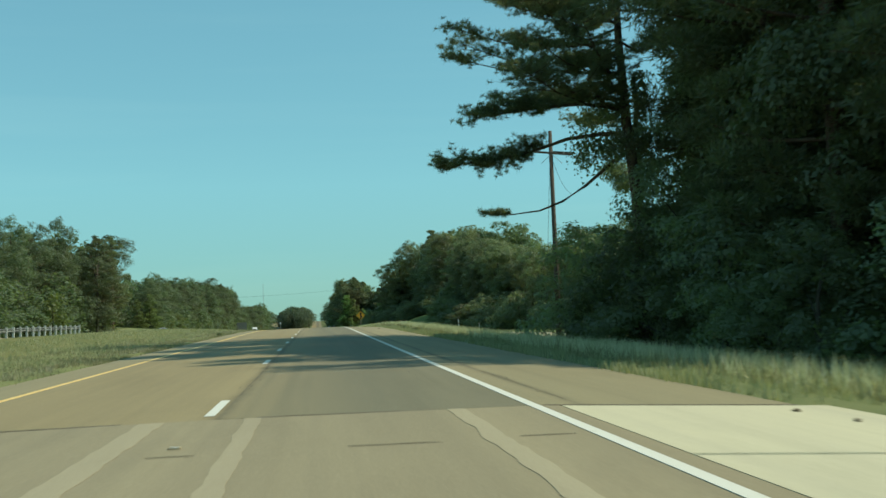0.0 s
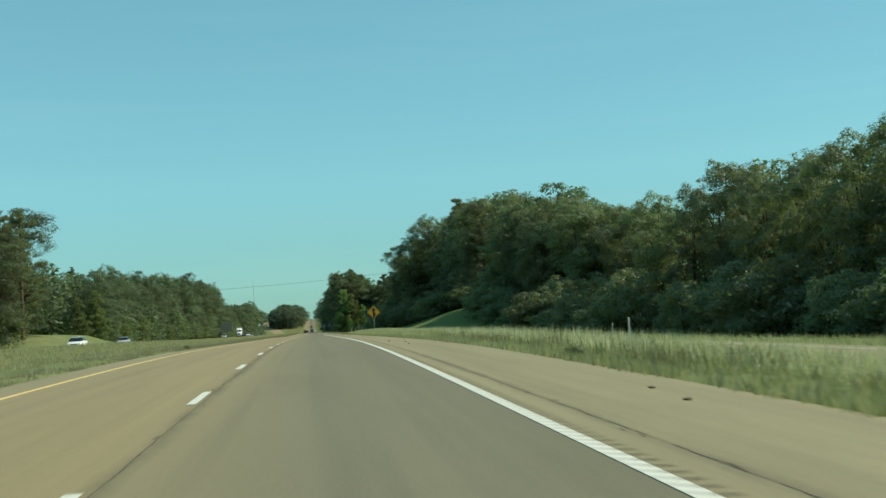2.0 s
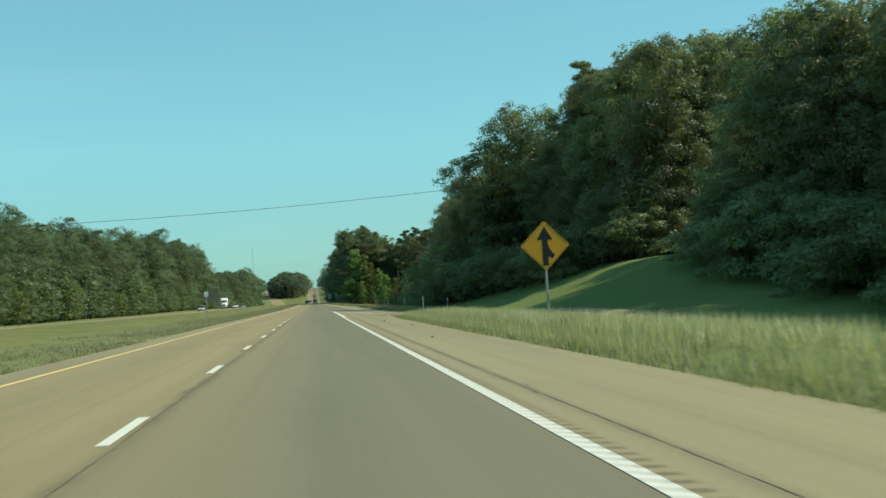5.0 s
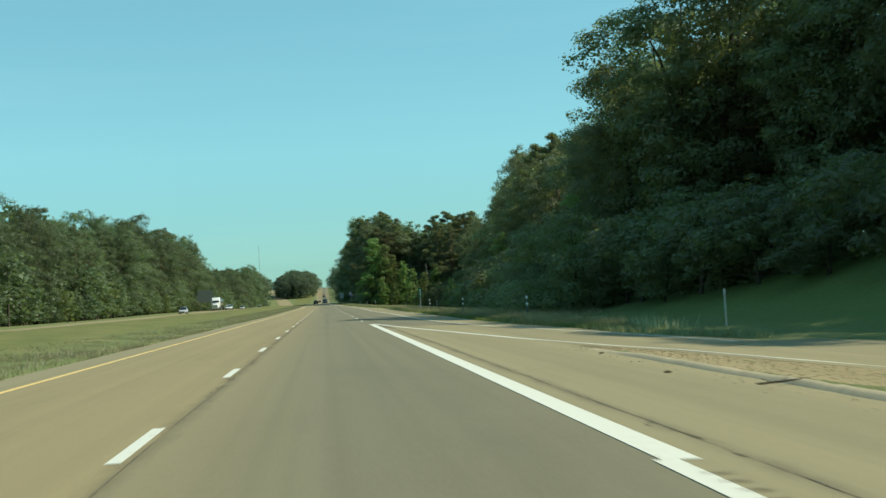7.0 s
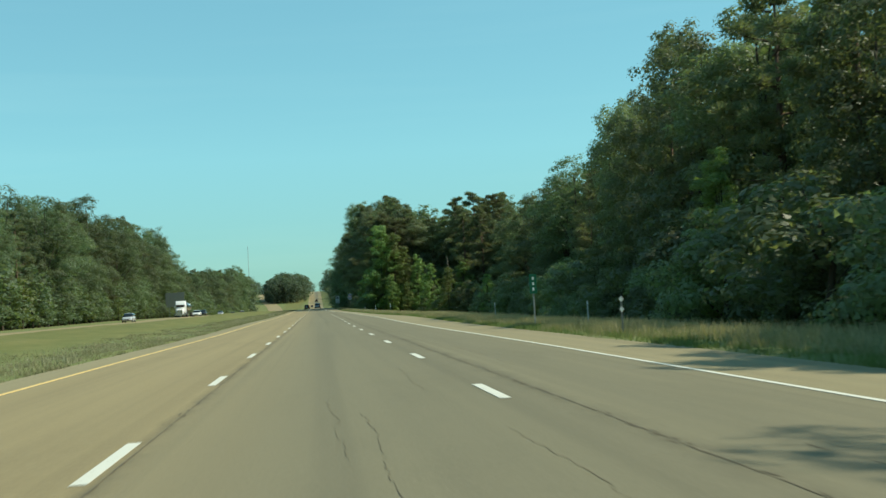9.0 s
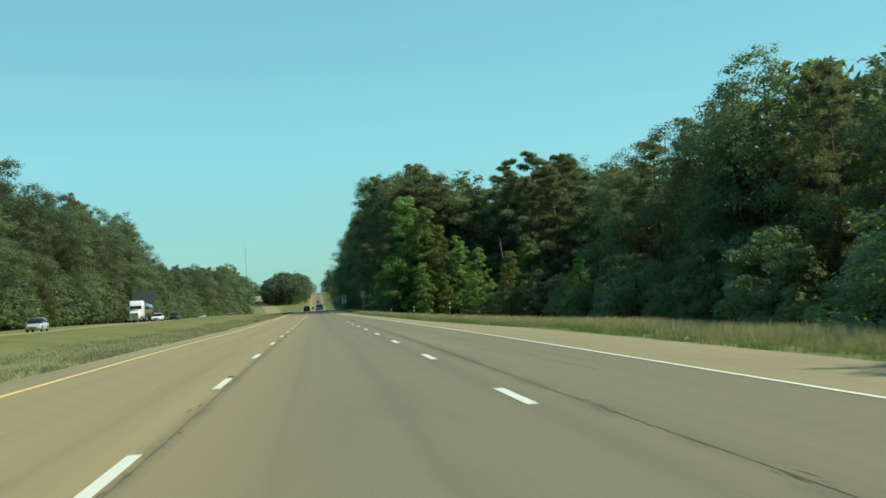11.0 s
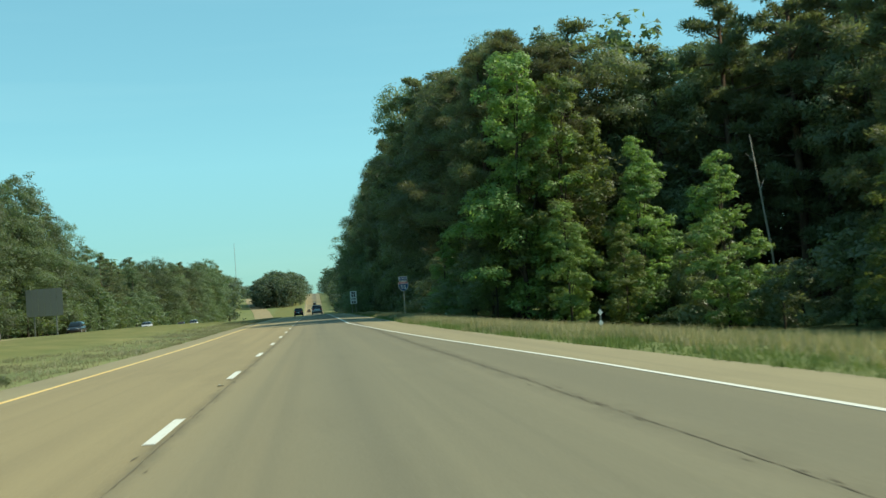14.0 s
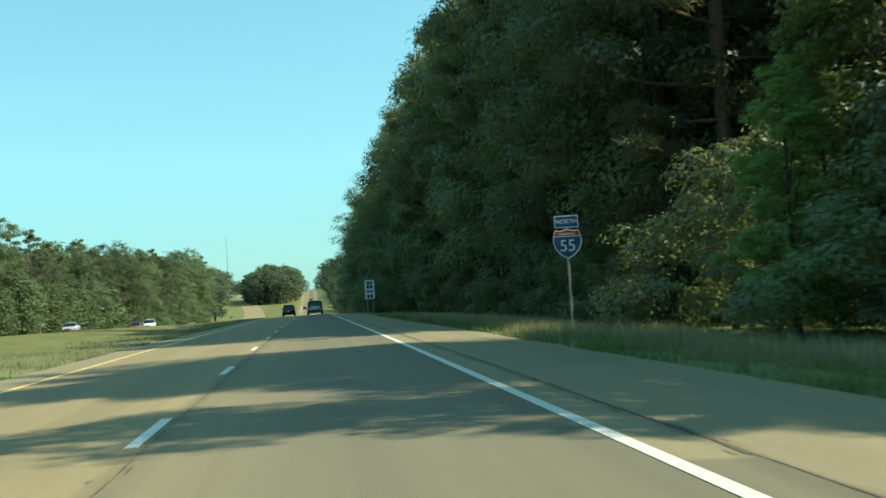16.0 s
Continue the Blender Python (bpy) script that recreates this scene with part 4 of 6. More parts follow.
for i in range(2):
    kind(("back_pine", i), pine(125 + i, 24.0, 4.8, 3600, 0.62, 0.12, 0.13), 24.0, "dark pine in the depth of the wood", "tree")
# hill trees wear the leaf colour with haze mixed in
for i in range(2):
    kind(("hill_oak", i), broadleaf(84 + i, 22.0, 6.4, 800, 1.0, M_LEAF_HILL_HAZED, 0.04, bare=True), 22.0, "far tree", "tree")
for i in range(2):
    kind(("far_pine", i), pine(90 + i, 24.0, 4.4, 1200, 1.1, 0.16, 0.24), 24.0, "pine in the wood beyond the median", "tree")
for i in range(2):
    kind(("far_gum", i), broadleaf(95 + i, 12.0, 4.0, 700, 0.7, M_LEAF_LIGHT, 0.04, bare=True), 12.0, "lighter green tree at the edge of the far wood", "tree")

_plant = np.random.default_rng(11)
WOODS = {}     # distant trees and hind rows, joined wood by wood


def tree_pose(x, y, height, h0, spread, sink=0.0):
    s = height / h0
    w = s * spread
    return pose(x, y, float(lie(x, y)) - sink, 0, 0, _plant.uniform(0, 360)) @ Matrix.Diagonal((w, w, s, 1))


def in_glade(x, y, height):
    """Only low growth stands in the glade beside the route sign; the clearing on the bank runs back between the trees; none crowds the roadside pine."""
    return height > 9.0 and ((12.0 < x < 34.0 and 585.0 < y < 596.5) or (33.9 < x < 70.0 and 252.5 < y < 267.5) or (16.0 < x < 26.0 and 41.8 < y < 47.0))


def plant(key, x, y, height, group, spread=1.0):
    """Stands one tree of a kind on the ground, turned at random."""
    meshes, h0, label, category = KINDS[key]
    m = tree_pose(x, y, height, h0, spread)
    if in_glade(x, y, height):
        return None
    ob = new("shrub" if category == "shrub" else ("pine_tree" if "pine" in key[0] else "broadleaf_tree"))
    ob.empty_display_size = 0.5
    ob.matrix_basis = m
    tagged(ob, label, category, group)
    child("trunk", meshes[0], ob)
    child("crown", meshes[1], ob)
    return ob


def mass(key, x, y, height, wood_name, spread=1.0):
    """Adds one tree to a joined distant wood."""
    meshes, h0 = KINDS[key][:2]
    m = tree_pose(x, y, height, h0, spread)
    if not in_glade(x, y, height):
        WOODS.setdefault(wood_name, []).append((meshes, m))


def join_woods():
    for name, trees in WOODS.items():
        for which, title in ((0, "trunks"), (1, "crowns")):
            by_material = {}
            for meshes, m in trees:
                me = meshes[which]
                co = np.empty(len(me.vertices) * 3, np.float32)
                me.vertices.foreach_get("co", co)
                a = np.array(m)
                co = co.reshape(-1, 3) @ a[:3, :3].T + a[:3, 3]
                lv = np.empty(len(me.loops), np.int32)
                me.loops.foreach_get("vertex_index", lv)
                tot = np.empty(len(me.polygons), np.int32)
                me.polygons.foreach_get("loop_total", tot)
                by_material.setdefault(me.materials[0], []).append((co, lv, tot))
            for mat, items in by_material.items():
                off = np.cumsum([0] + [len(c) for c, _, _ in items])
                co = np.concatenate([c for c, _, _ in items])
                lv = np.concatenate([l + o for (_, l, _), o in zip(items, off)])
                tot = np.concatenate([t for _, _, t in items])
                me = bpy.data.meshes.new(title)
                me.vertices.add(len(co))
                me.vertices.foreach_set("co", co.astype(np.float32).ravel())
                me.loops.add(len(lv))
                me.loops.foreach_set("vertex_index", lv.astype(np.int32))
                me.polygons.add(len(tot))
                me.polygons.foreach_set("loop_start", np.concatenate([[0], np.cumsum(tot)[:-1]]).astype(np.int32))
                me.materials.append(mat)
                me.update(calc_edges=True)
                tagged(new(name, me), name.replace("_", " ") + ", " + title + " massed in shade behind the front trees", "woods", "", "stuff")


def wood(y0, y1, step, front, height, rows, pines, group, near=True, depth=6.0, jitter=0.25, fine=(999, 0), vary=0.0, skip=(0, 0)):
    """A strip of wood along the road: rows of trees behind a front line."""
    side = 1 if front(0.5 * (y0 + y1)) > 0 else -1
    for r in range(rows):
        y = y0 + _plant.uniform(0, step)
        while y < y1:
            x = front(y) + side * (r * depth + _plant.uniform(-0.2, 0.3) * depth)
            h = height(y) * _plant.uniform(0.95, 1.12) * (1.0 if r else _plant.uniform(0.85, 1.02)) * (1 - vary * _plant.uniform(0, 1) ** 2)
            p = _plant.uniform() < pines
            spread = _plant.uniform(0.85, 1.15) * (1.0 if h > 14 else 1.25)
            if skip[0] < y < skip[1]:
                y += 1.5
                continue
            far = ("far_pine", int(_plant.integers(2))) if p else ("far_oak", int(_plant.integers(3)))
            if near and r == 0:
                close = fine[0] <= y <= fine[1]
                plant(("near_pine" if close else "pine", int(_plant.integers(3))) if p else ("near_oak" if close else "oak", int(_plant.integers(3))), x, y, h, group, spread)
            elif r == 0 or (r == 1 and (y < 60 or 530 < y < 640)):
                plant(("mid_pine", int(_plant.integers(3))) if p else ("mid_oak", int(_plant.integers(4))), x, y, h, group, spread * 1.08)
            elif 500 < y < 640 or (near and y < 345):
                mass(("back_pine" if p else "back_oak", far[1]), x, y, h * 0.93, "hind_woods", spread)
            else:
                mass(far, x, y, h * 0.93, "hind_woods", spread)
            y += step * _plant.uniform(1 - jitter, 1 + jitter)
    # undergrowth that closes the wood between the trunks
    y = y0
    while y < y1:
        mass(("far_gum" if _plant.uniform() < 0.2 else "far_oak", int(_plant.integers(2))), front(y) + side * (1.5 * depth + _plant.uniform(-1, 1)), y, _plant.uniform(6, 9.5), "hind_woods", 1.35)
        y += 3.6


def thicket(y0, y1, step, front, group, h=(2.5, 5.5)):
    y = y0
    while y < y1:
        close = y < 60 or 560 < y < 625 or 300 < y < 330
        plant(("near_shrub" if close else "shrub", int(_plant.integers(3))), front(y) + _plant.uniform(-1.5, 2.0), y, _plant.uniform(*h), group, _plant.uniform(0.9, 1.4))
        y += step * _plant.uniform(0.7, 1.3)


table = lambda ys, vs: (lambda y: float(np.interp(y, ys, vs)))
# stand before the field
wood(14, 46, 5.0, lambda y: 17.5, lambda y: 23.0, 3, 0.35, G, True, 5.5, fine=(0, 60))
thicket(8, 46, 2.6, lambda y: 14.5, G, (3, 7))
for x, y, h, i in ((19.6, 41.2, 20, 0), (23.4, 50, 15, 1), (18.6, 41, 19, 2), (22.5, 40.6, 21, 3), (16.6, 37.5, 17, 1), (22.6, 54, 11, 2), (24, 60.5, 10, 0)):
    plant(("near_oak", i % 3), x, y, h, G, 0.95)
for x, y, h, i in ((15.6, 46, 5.2, 0), (16.4, 49, 5.6, 1), (17.6, 52.5, 5.6, 2), (15.2, 43.5, 4.2, 1), (19.5, 55.0, 5.2, 0), (16.0, 53.5, 3.6, 2), (21.5, 58, 5.0, 1), (17.8, 57.5, 3.4, 0)):
    plant(("near_shrub", i), x, y, h, G, 1.15)
for x, y, h, i in ((20.2, 41.5, 25, 0), (17.0, 33, 26, 1), (21.0, 40.8, 24, 2), (16.5, 27, 26, 0), (19, 38, 26, 2)):
    plant(("near_pine", i), x, y, h, G, 1.15)


def vine_tree():
    """A leafy tree with one bent limb that ends in a hanging clump of vines."""
    rng = np.random.default_rng(17)
    bx, by = 25.6, 66.5
    base = float(lie(bx, by))
    trunk, crown = broadleaf(33, 14.0, 1.9, 10000, 0.15, M_LEAF, 0.35)
    ob = thing("broadleaf_tree", "leafy tree with vines hanging from a bent limb", "tree", (bx, by, base), group=G)
    child("trunk", trunk, ob)
    child("crown", crown, ob)
    path = [(0, 0, 12.6), (-1.8, 0.8, 12.3), (-3.6, 1.8, 11.7), (-5.1, 2.7, 11.3)]
    limb = child("limb", limb_mesh("limb", [[(p, w) for p, w in zip(path, (0.13, 0.1, 0.08, 0.03))]], M_BARK), ob)
    n = 4200
    u = rng.normal(size=(n, 3))
    u /= np.linalg.norm(u, axis=1, keepdims=True)
    lobe = rng.integers(0, 4, n)
    mid = np.array([(-5.0, 2.5, 11.6), (-5.6, 2.7, 11.5), (-4.4, 2.3, 10.8), (-4.8, 2.5, 10.6)])[lobe]
    c = mid + u * np.array([0.85, 0.8, 0.72]) * rng.uniform(0.5, 1.05, (n, 1))
    v, f = leaves_from(rng, c, u + rng.normal(0, 0.4, (n, 3)), 0.13)
    child("vine_clump", quick_mesh("vine_clump", v, f, M_LEAF), limb, "hanging clump of vine leaves")


vine_tree()
# beyond the field
wood(108, 245, 5.0, table([108, 150, 200, 230, 247], [48, 44, 38, 34, 31.5]), table([108, 132, 136, 140, 147, 150, 155, 160, 166, 171, 176, 181, 186, 194, 205, 224, 242], [20, 20, 18.8, 20, 19.6, 16.6, 15.9, 17.8, 16.2, 19.2, 19.4, 18.9, 15.6, 15.8, 16.4, 15.8, 16.5]), 3, 0.12, G, True, 7.0)
thicket(105, 247, 2.6, table([105, 150, 200, 230, 247], [41, 37, 31, 28, 27.5]), G, (3, 7))
thicket(190, 246, 2.4, table([190, 230, 250], [30, 26.5, 26]), G, (3, 5.5))
wood(206, 245.5, 3.6, table([206, 230, 250], [35, 31.5, 30]), table([206, 250], [16.5, 17]), 2, 0.0, G, True, 4.0)
# on the bank, with a clearing near 252 m
wood(262.5, 300, 3.9, table([258, 285, 300], [36, 34, 32]), table([258, 285, 300], [21, 21.5, 19.5]), 4, 0.12, G, True, 5.5)
wood(300, 345, 4.8, table([300, 320, 345], [27, 26, 27]), table([300, 312, 345], [18.5, 17.5, 17.2]), 3, 0.4, G, True, 5.5)
wood(345, 425, 4.8, table([345, 380, 425], [24.5, 26, 30]), table([345, 362, 375, 400, 425], [17, 18.5, 20.5, 20, 21]), 3, 0.35, G, True, 6.0)
wood(425, 520, 5.0, table([425, 470, 520], [35, 38, 37]), table([425, 450, 468, 500, 520], [18.5, 17.5, 21.5, 21.5, 17]), 3, 0.3, G, False, 6.0)
wood(520, 594, 4.8, table([520, 545, 574], [41, 38, 39]), table([520, 531, 541, 552, 561, 567, 594], [17.6, 16.8, 18.8, 19.6, 20.0, 23.2, 24.5]), 4, 0.7, G, True, 5.5)
wood(574, 616, 4.6, table([574, 616], [33, 31]), lambda y: 22.5, 2, 0.4, G, True, 6.0, fine=(574, 600), skip=(581.5, 589))
wood(574, 700, 4.0, table([572, 600, 840], [16.2, 14.6, 14.6]), table([572, 590, 610, 660, 700], [23, 24.5, 26.5, 27.5, 28]), 3, 0.6, G, True, 5.0, fine=(560, 625), skip=(581.5, 589))
wood(700, 860, 5.5, lambda y: 14.6, table([700, 750, 860], [29.5, 27.5, 27]), 3, 0.5, G, False, 6.0)
wood(262, 300, 3.4, table([258, 285, 300], [38, 36, 33]), table([258, 300], [21.5, 19.5]), 1, 0.0, G, True, 4.0)
thicket(262, 300, 2.6, table([258, 300], [27, 16]), G)
thicket(300, 425, 2.6, table([300, 345, 425], [15, 18, 26]), G, (2.5, 6))
thicket(425, 575, 3.0, table([425, 470, 520, 575], [30, 33, 31, 23]), G, (2.5, 6.5))
thicket(575, 720, 3.2, lambda y: 13.2, G, (2.5, 5.5))
for x, y, h, k, i in ((18.6, 573.2, 21.0, "near_pine", 0), (15.6, 575.2, 22, "near_pine", 1), (16.0, 579, 22.8, "near_pine", 2), (22.5, 575, 20.5, "near_oak", 2), (27.5, 576, 21, "near_oak", 1), (19.0, 577, 22, "near_pine", 0), (13.8, 576.5, 21.5, "near_pine", 1), (16.5, 601.5, 24, "near_oak", 2)):
    plant((k, i), x, y, h, G, 1.15)
# trees that rise above the wood's edge
for x, y, h, k, i in ((30.1, 289, 22.6, "pine", 1), (42, 289, 22.0, "pine", 2), (25.6, 308.5, 22.4, "oak", 1), (28.0, 303.5, 20.5, "oak", 2), (25.4, 327, 18.0, "oak", 3), (23.8, 317, 18.4, "oak", 0), (21.8, 327, 16.4, "oak", 2), (20.4, 315, 15.6, "oak", 0), (43.6, 207, 15.8, "oak", 2), (30.5, 545, 20.5, "pine", 0), (34, 543, 21.8, "pine", 1), (38, 541, 18.4, "pine", 2), (41, 539, 18.6, "oak", 1), (40.5, 567, 26, "pine", 0), (32.7, 575, 26.0, "pine", 1), (36.5, 571, 27, "pine", 2), (43, 559, 19.5, "oak", 3)):
    plant((k, i), x, y, h, G, 1.1)
# light green trees that stand out at the edge
for x, y, h, i in ((14.8, 568.9, 19.4, 0), (17.6, 567.6, 17.6, 2), (22.4, 565.6, 12.8, 1), (24.3, 555, 10.6, 2), (25.6, 535.5, 9.2, 0), (36.5, 237, 13.5, 1), (19.2, 364, 8.6, 1), (21, 350, 6.5, 2), (17.2, 318, 7.5, 0), (16.2, 561.5, 8.2, 2), (19.5, 560, 7.0, 1), (29.5, 541, 11.0, 1), (30, 513, 7.0, 2), (12.6, 586.5, 8.8, 0), (10.8, 584.5, 6.5, 1), (12.9, 571, 7.0, 1), (17.8, 572, 11.0, 2)):
    plant(("gum", i), x, y, h, G, 1.15)

# a dead, pale trunk that leans among the pines
ob = thing("dead_tree", "thin dead pale trunk leaning among the pines", "tree", (28.7, 560.0, float(lie(28.7, 560.0))))
child("trunk", limb_mesh("trunk", [[((0.9, 0, -0.3), 0.08), ((0.65, 0, 4.5), 0.07), ((0.2, 0, 8.5), 0.055), ((-0.2, 0, 12.2), 0.025)], [((0.2, 0, 8.5), 0.03), ((0.6, 0.2, 9.3), 0.012)], [((-0.05, 0, 10.4), 0.025), ((-0.5, 0.1, 11.0), 0.01)]], plain("dead_wood_pale", (0.3, 0.27, 0.22), 0.85), 6), ob)

GL = "wood beyond the median"
left_front = table([100, 330, 400, 700, 760, 900], [-50, -50, -53, -53, -54, -52])
left_height = table([100, 200, 260, 300, 322, 345, 400, 450, 510, 578, 640, 690, 715, 740, 760, 815, 830, 877, 960, 1050, 1090, 1120], [18, 21, 23.7, 24.6, 22.2, 20, 20, 22.5, 24, 27.5, 29.5, 30.5, 30, 25, 19.5, 19.5, 23, 25.5, 28, 31.5, 32.5, 28])
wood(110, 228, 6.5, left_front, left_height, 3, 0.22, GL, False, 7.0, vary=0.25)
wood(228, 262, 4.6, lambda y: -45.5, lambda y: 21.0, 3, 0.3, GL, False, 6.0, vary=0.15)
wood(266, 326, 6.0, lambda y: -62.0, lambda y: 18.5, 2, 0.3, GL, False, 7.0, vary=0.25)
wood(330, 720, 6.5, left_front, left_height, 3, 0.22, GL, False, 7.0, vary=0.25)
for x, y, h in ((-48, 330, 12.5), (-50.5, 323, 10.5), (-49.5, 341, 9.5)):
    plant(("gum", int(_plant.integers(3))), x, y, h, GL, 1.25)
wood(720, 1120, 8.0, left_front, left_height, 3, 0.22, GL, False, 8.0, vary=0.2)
y = 110
while y < 1120:
    if not 262 < y < 330:
        mass(("far_oak", int(_plant.integers(3))), left_front(y) + _plant.uniform(0.5, 3.5), y, _plant.uniform(6, 12), "hind_woods", _plant.uniform(1.2, 1.6))
    y += _plant.uniform(3.0, 6.0)
y = 120
while y < 1100:
    if not 255 < y < 330:
        mass(("far_gum", int(_plant.integers(2))), left_front(y) + _plant.uniform(3, 6), y, _plant.uniform(4, 9), "median_side_saplings", 1.2)
    y += _plant.uniform(25, 60)

# a closed row on the bank past the clearing, and low trees that shade its near end
for k in range(8):
    plant(("oak", k % 4), 30.4 - 0.12 * k + 0.5 * (k % 2), 263.8 + 4.5 * k, 18.8 + 0.7 * (k % 3), G, 1.05)
for x, y, h, i in ((33.5, 251.5, 12.5, 1), (31.0, 248.5, 9.5, 3), (24.2, 335.5, 16.2, 1)):
    plant(("oak", i), x, y, h, G, 1.1)
plant(("oak", 2), 22.2, 309, 19.0, G, 1.3)
for k in range(6):
    plant(("shrub", k % 3), 21.5 - 0.8 * k, 267 + 5.2 * k, 3.2 + 0.5 * (k % 3), G, 1.3)
# trees that close the wood before the glade
for x, y, h, i in ((16.2, 582.0, 23.5, 1), (21.5, 581.5, 23.0, 2), (26.5, 581.8, 22.5, 0)):
    plant(("near_oak", i), x, y, h, G, 0.85)

# far clump between the carriageways, and the woods on the far hill
GF = "far_hill_woods"
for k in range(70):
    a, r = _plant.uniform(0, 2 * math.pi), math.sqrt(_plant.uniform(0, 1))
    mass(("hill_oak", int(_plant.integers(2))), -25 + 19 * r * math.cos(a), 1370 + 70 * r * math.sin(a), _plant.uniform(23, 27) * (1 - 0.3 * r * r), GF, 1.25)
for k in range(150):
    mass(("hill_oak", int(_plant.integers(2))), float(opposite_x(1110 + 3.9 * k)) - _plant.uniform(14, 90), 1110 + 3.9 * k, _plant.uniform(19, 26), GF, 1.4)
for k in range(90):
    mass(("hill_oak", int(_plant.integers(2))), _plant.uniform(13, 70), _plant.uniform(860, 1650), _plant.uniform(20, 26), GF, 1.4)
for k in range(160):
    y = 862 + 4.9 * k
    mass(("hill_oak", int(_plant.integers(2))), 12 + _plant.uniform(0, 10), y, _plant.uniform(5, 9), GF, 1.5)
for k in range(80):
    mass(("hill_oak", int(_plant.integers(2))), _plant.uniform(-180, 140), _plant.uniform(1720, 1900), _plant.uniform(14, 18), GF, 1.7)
join_woods()


# ---- grass ----
def grass(name, spots, seed, height, blades, width, material, label):
    """Tufts of standing blades at the given spots."""
    rng = np.random.default_rng(seed)
    c = np.repeat(spots, blades, 0)
    n = len(c)
    c = c + np.stack([rng.normal(0, 0.09, n), rng.normal(0, 0.09, n), np.zeros(n)], 1)
    a = rng.uniform(0, 2 * np.pi, n)
    h = rng.uniform(*height, n)
    lean = rng.normal(0, 0.28, (n, 2)) * h[:, None]
    side = np.stack([np.cos(a), np.sin(a), np.zeros(n)], 1) * (width * rng.uniform(0.6, 1.4, n))[:, None]
    tip = c + np.concatenate([lean, h[:, None]], 1)
    low = c - np.array([0, 0, 0.06])
    v = np.stack([low - side, low + side, tip], 1).reshape(-1, 3)
    me = quick_mesh(name, v, np.arange(len(v)).reshape(-1, 3), material)
    tagged(new(name, me), label, "grass", "", "stuff")


def spots(n, seed, y0, y1, xf, spread, keep=None):
    rng = np.random.default_rng(seed)
    y = rng.uniform(y0, y1, n)
    u = rng.uniform(0, 1, n) ** 1.5
    # half of the tufts gather in patches
    core = rng.integers(0, max(2, n // 40), n)
    part_of = rng.uniform(0, 1, n) < 0.6
    y = np.where(part_of, y[core] + rng.normal(0, 0.8, n), y)
    u = np.where(part_of, np.clip(u[core] + rng.normal(0, 0.12, n), 0, 1.1), u)
    x = xf(y) + spread * u
    if keep is not None:
        k = keep(x, y)
        x, y = x[k], y[k]
    return np.stack([x, y, lie(x, y)], 1)


def off_paving(x, y):
    rl = ramp_left(y)
    on_ramp = (x > rl - 0.7) & (x < rl + 5.5) & (y > 62) & (y < 275)
    gore = (y > 243) & (y < 268) & (x < np.minimum(rl, 7.6))
    shaded_bank = (y > 236) & (y < 300) & (x > rl + 5.4) & (x > 11.0)
    return ~(on_ramp | gore | shaded_bank)


def ragged(y):
    """Sideways drift of the border between mown turf and standing grass."""
    return 0.45 * np.sin(y * 0.21) + 0.35 * np.sin(y * 0.57 + 1.3) + 0.25 * np.sin(y * 1.31 + 0.4)


grass("verge_grass", spots(9000, 1, 4.5, 280, lambda y: right_edge(y) + 0.03, 1.9, off_paving), 21, (0.07, 0.22), 5, 0.016, M_GRASS, "short green grass along the paved edge")
grass("verge_grass", spots(14500, 2, 4.5, 280, lambda y: right_edge(y) + 1.5, 5.5, off_paving), 22, (0.2, 0.55), 4, 0.011, M_STRAW, "tall straw-coloured grass with seed heads on the verge")
grass("verge_grass", spots(20000, 12, 280, 650, lambda y: right_edge(y) + 1.7 + ragged(y), 5.0, off_paving), 32, (0.12, 0.46), 4, 0.011, M_HAY, "tall dry tan grass with seed heads beside the merging lane")
grass("verge_grass", spots(17000, 13, 280, 650, lambda y: right_edge(y) + 0.05, 2.6, off_paving), 33, (0.06, 0.2), 5, 0.016, M_TURF, "low green turf along the paved edge")
grass("verge_grass", spots(8000, 5, 4.5, 250, lambda y: right_edge(y) + 1.0, 6.5, off_paving), 25, (0.15, 0.4), 4, 0.015, M_GRASS, "tall green grass among the straw on the verge")
grass("verge_grass", spots(13000, 6, 120, 247, lambda y: right_edge(y) + 0.5, 6.0, off_paving), 26, (0.16, 0.48), 6, 0.01, M_SAGE, "tall pale green grass on the verge before the slip road")
grass("verge_grass", spots(22000, 14, 280, 650, lambda y: right_edge(y) + 0.7 + ragged(y + 3.0), 5.5, off_paving), 34, (0.12, 0.4), 5, 0.012, M_SAGE, "tall green grass among the dry stalks beside the merging lane")
grass("median_grass", spots(26000, 3, -10, 720, lambda y: np.full_like(y, LEFT_EDGE - 0.05), -4.2), 23, (0.04, 0.14), 7, 0.011, M_SAGE, "pale green grass along the median")
grass("median_grass", spots(8000, 4, -10, 720, lambda y: np.full_like(y, LEFT_EDGE - 0.5), -3.0), 24, (0.07, 0.2), 4, 0.013, M_STRAW, "straw-coloured seed heads standing in the median")

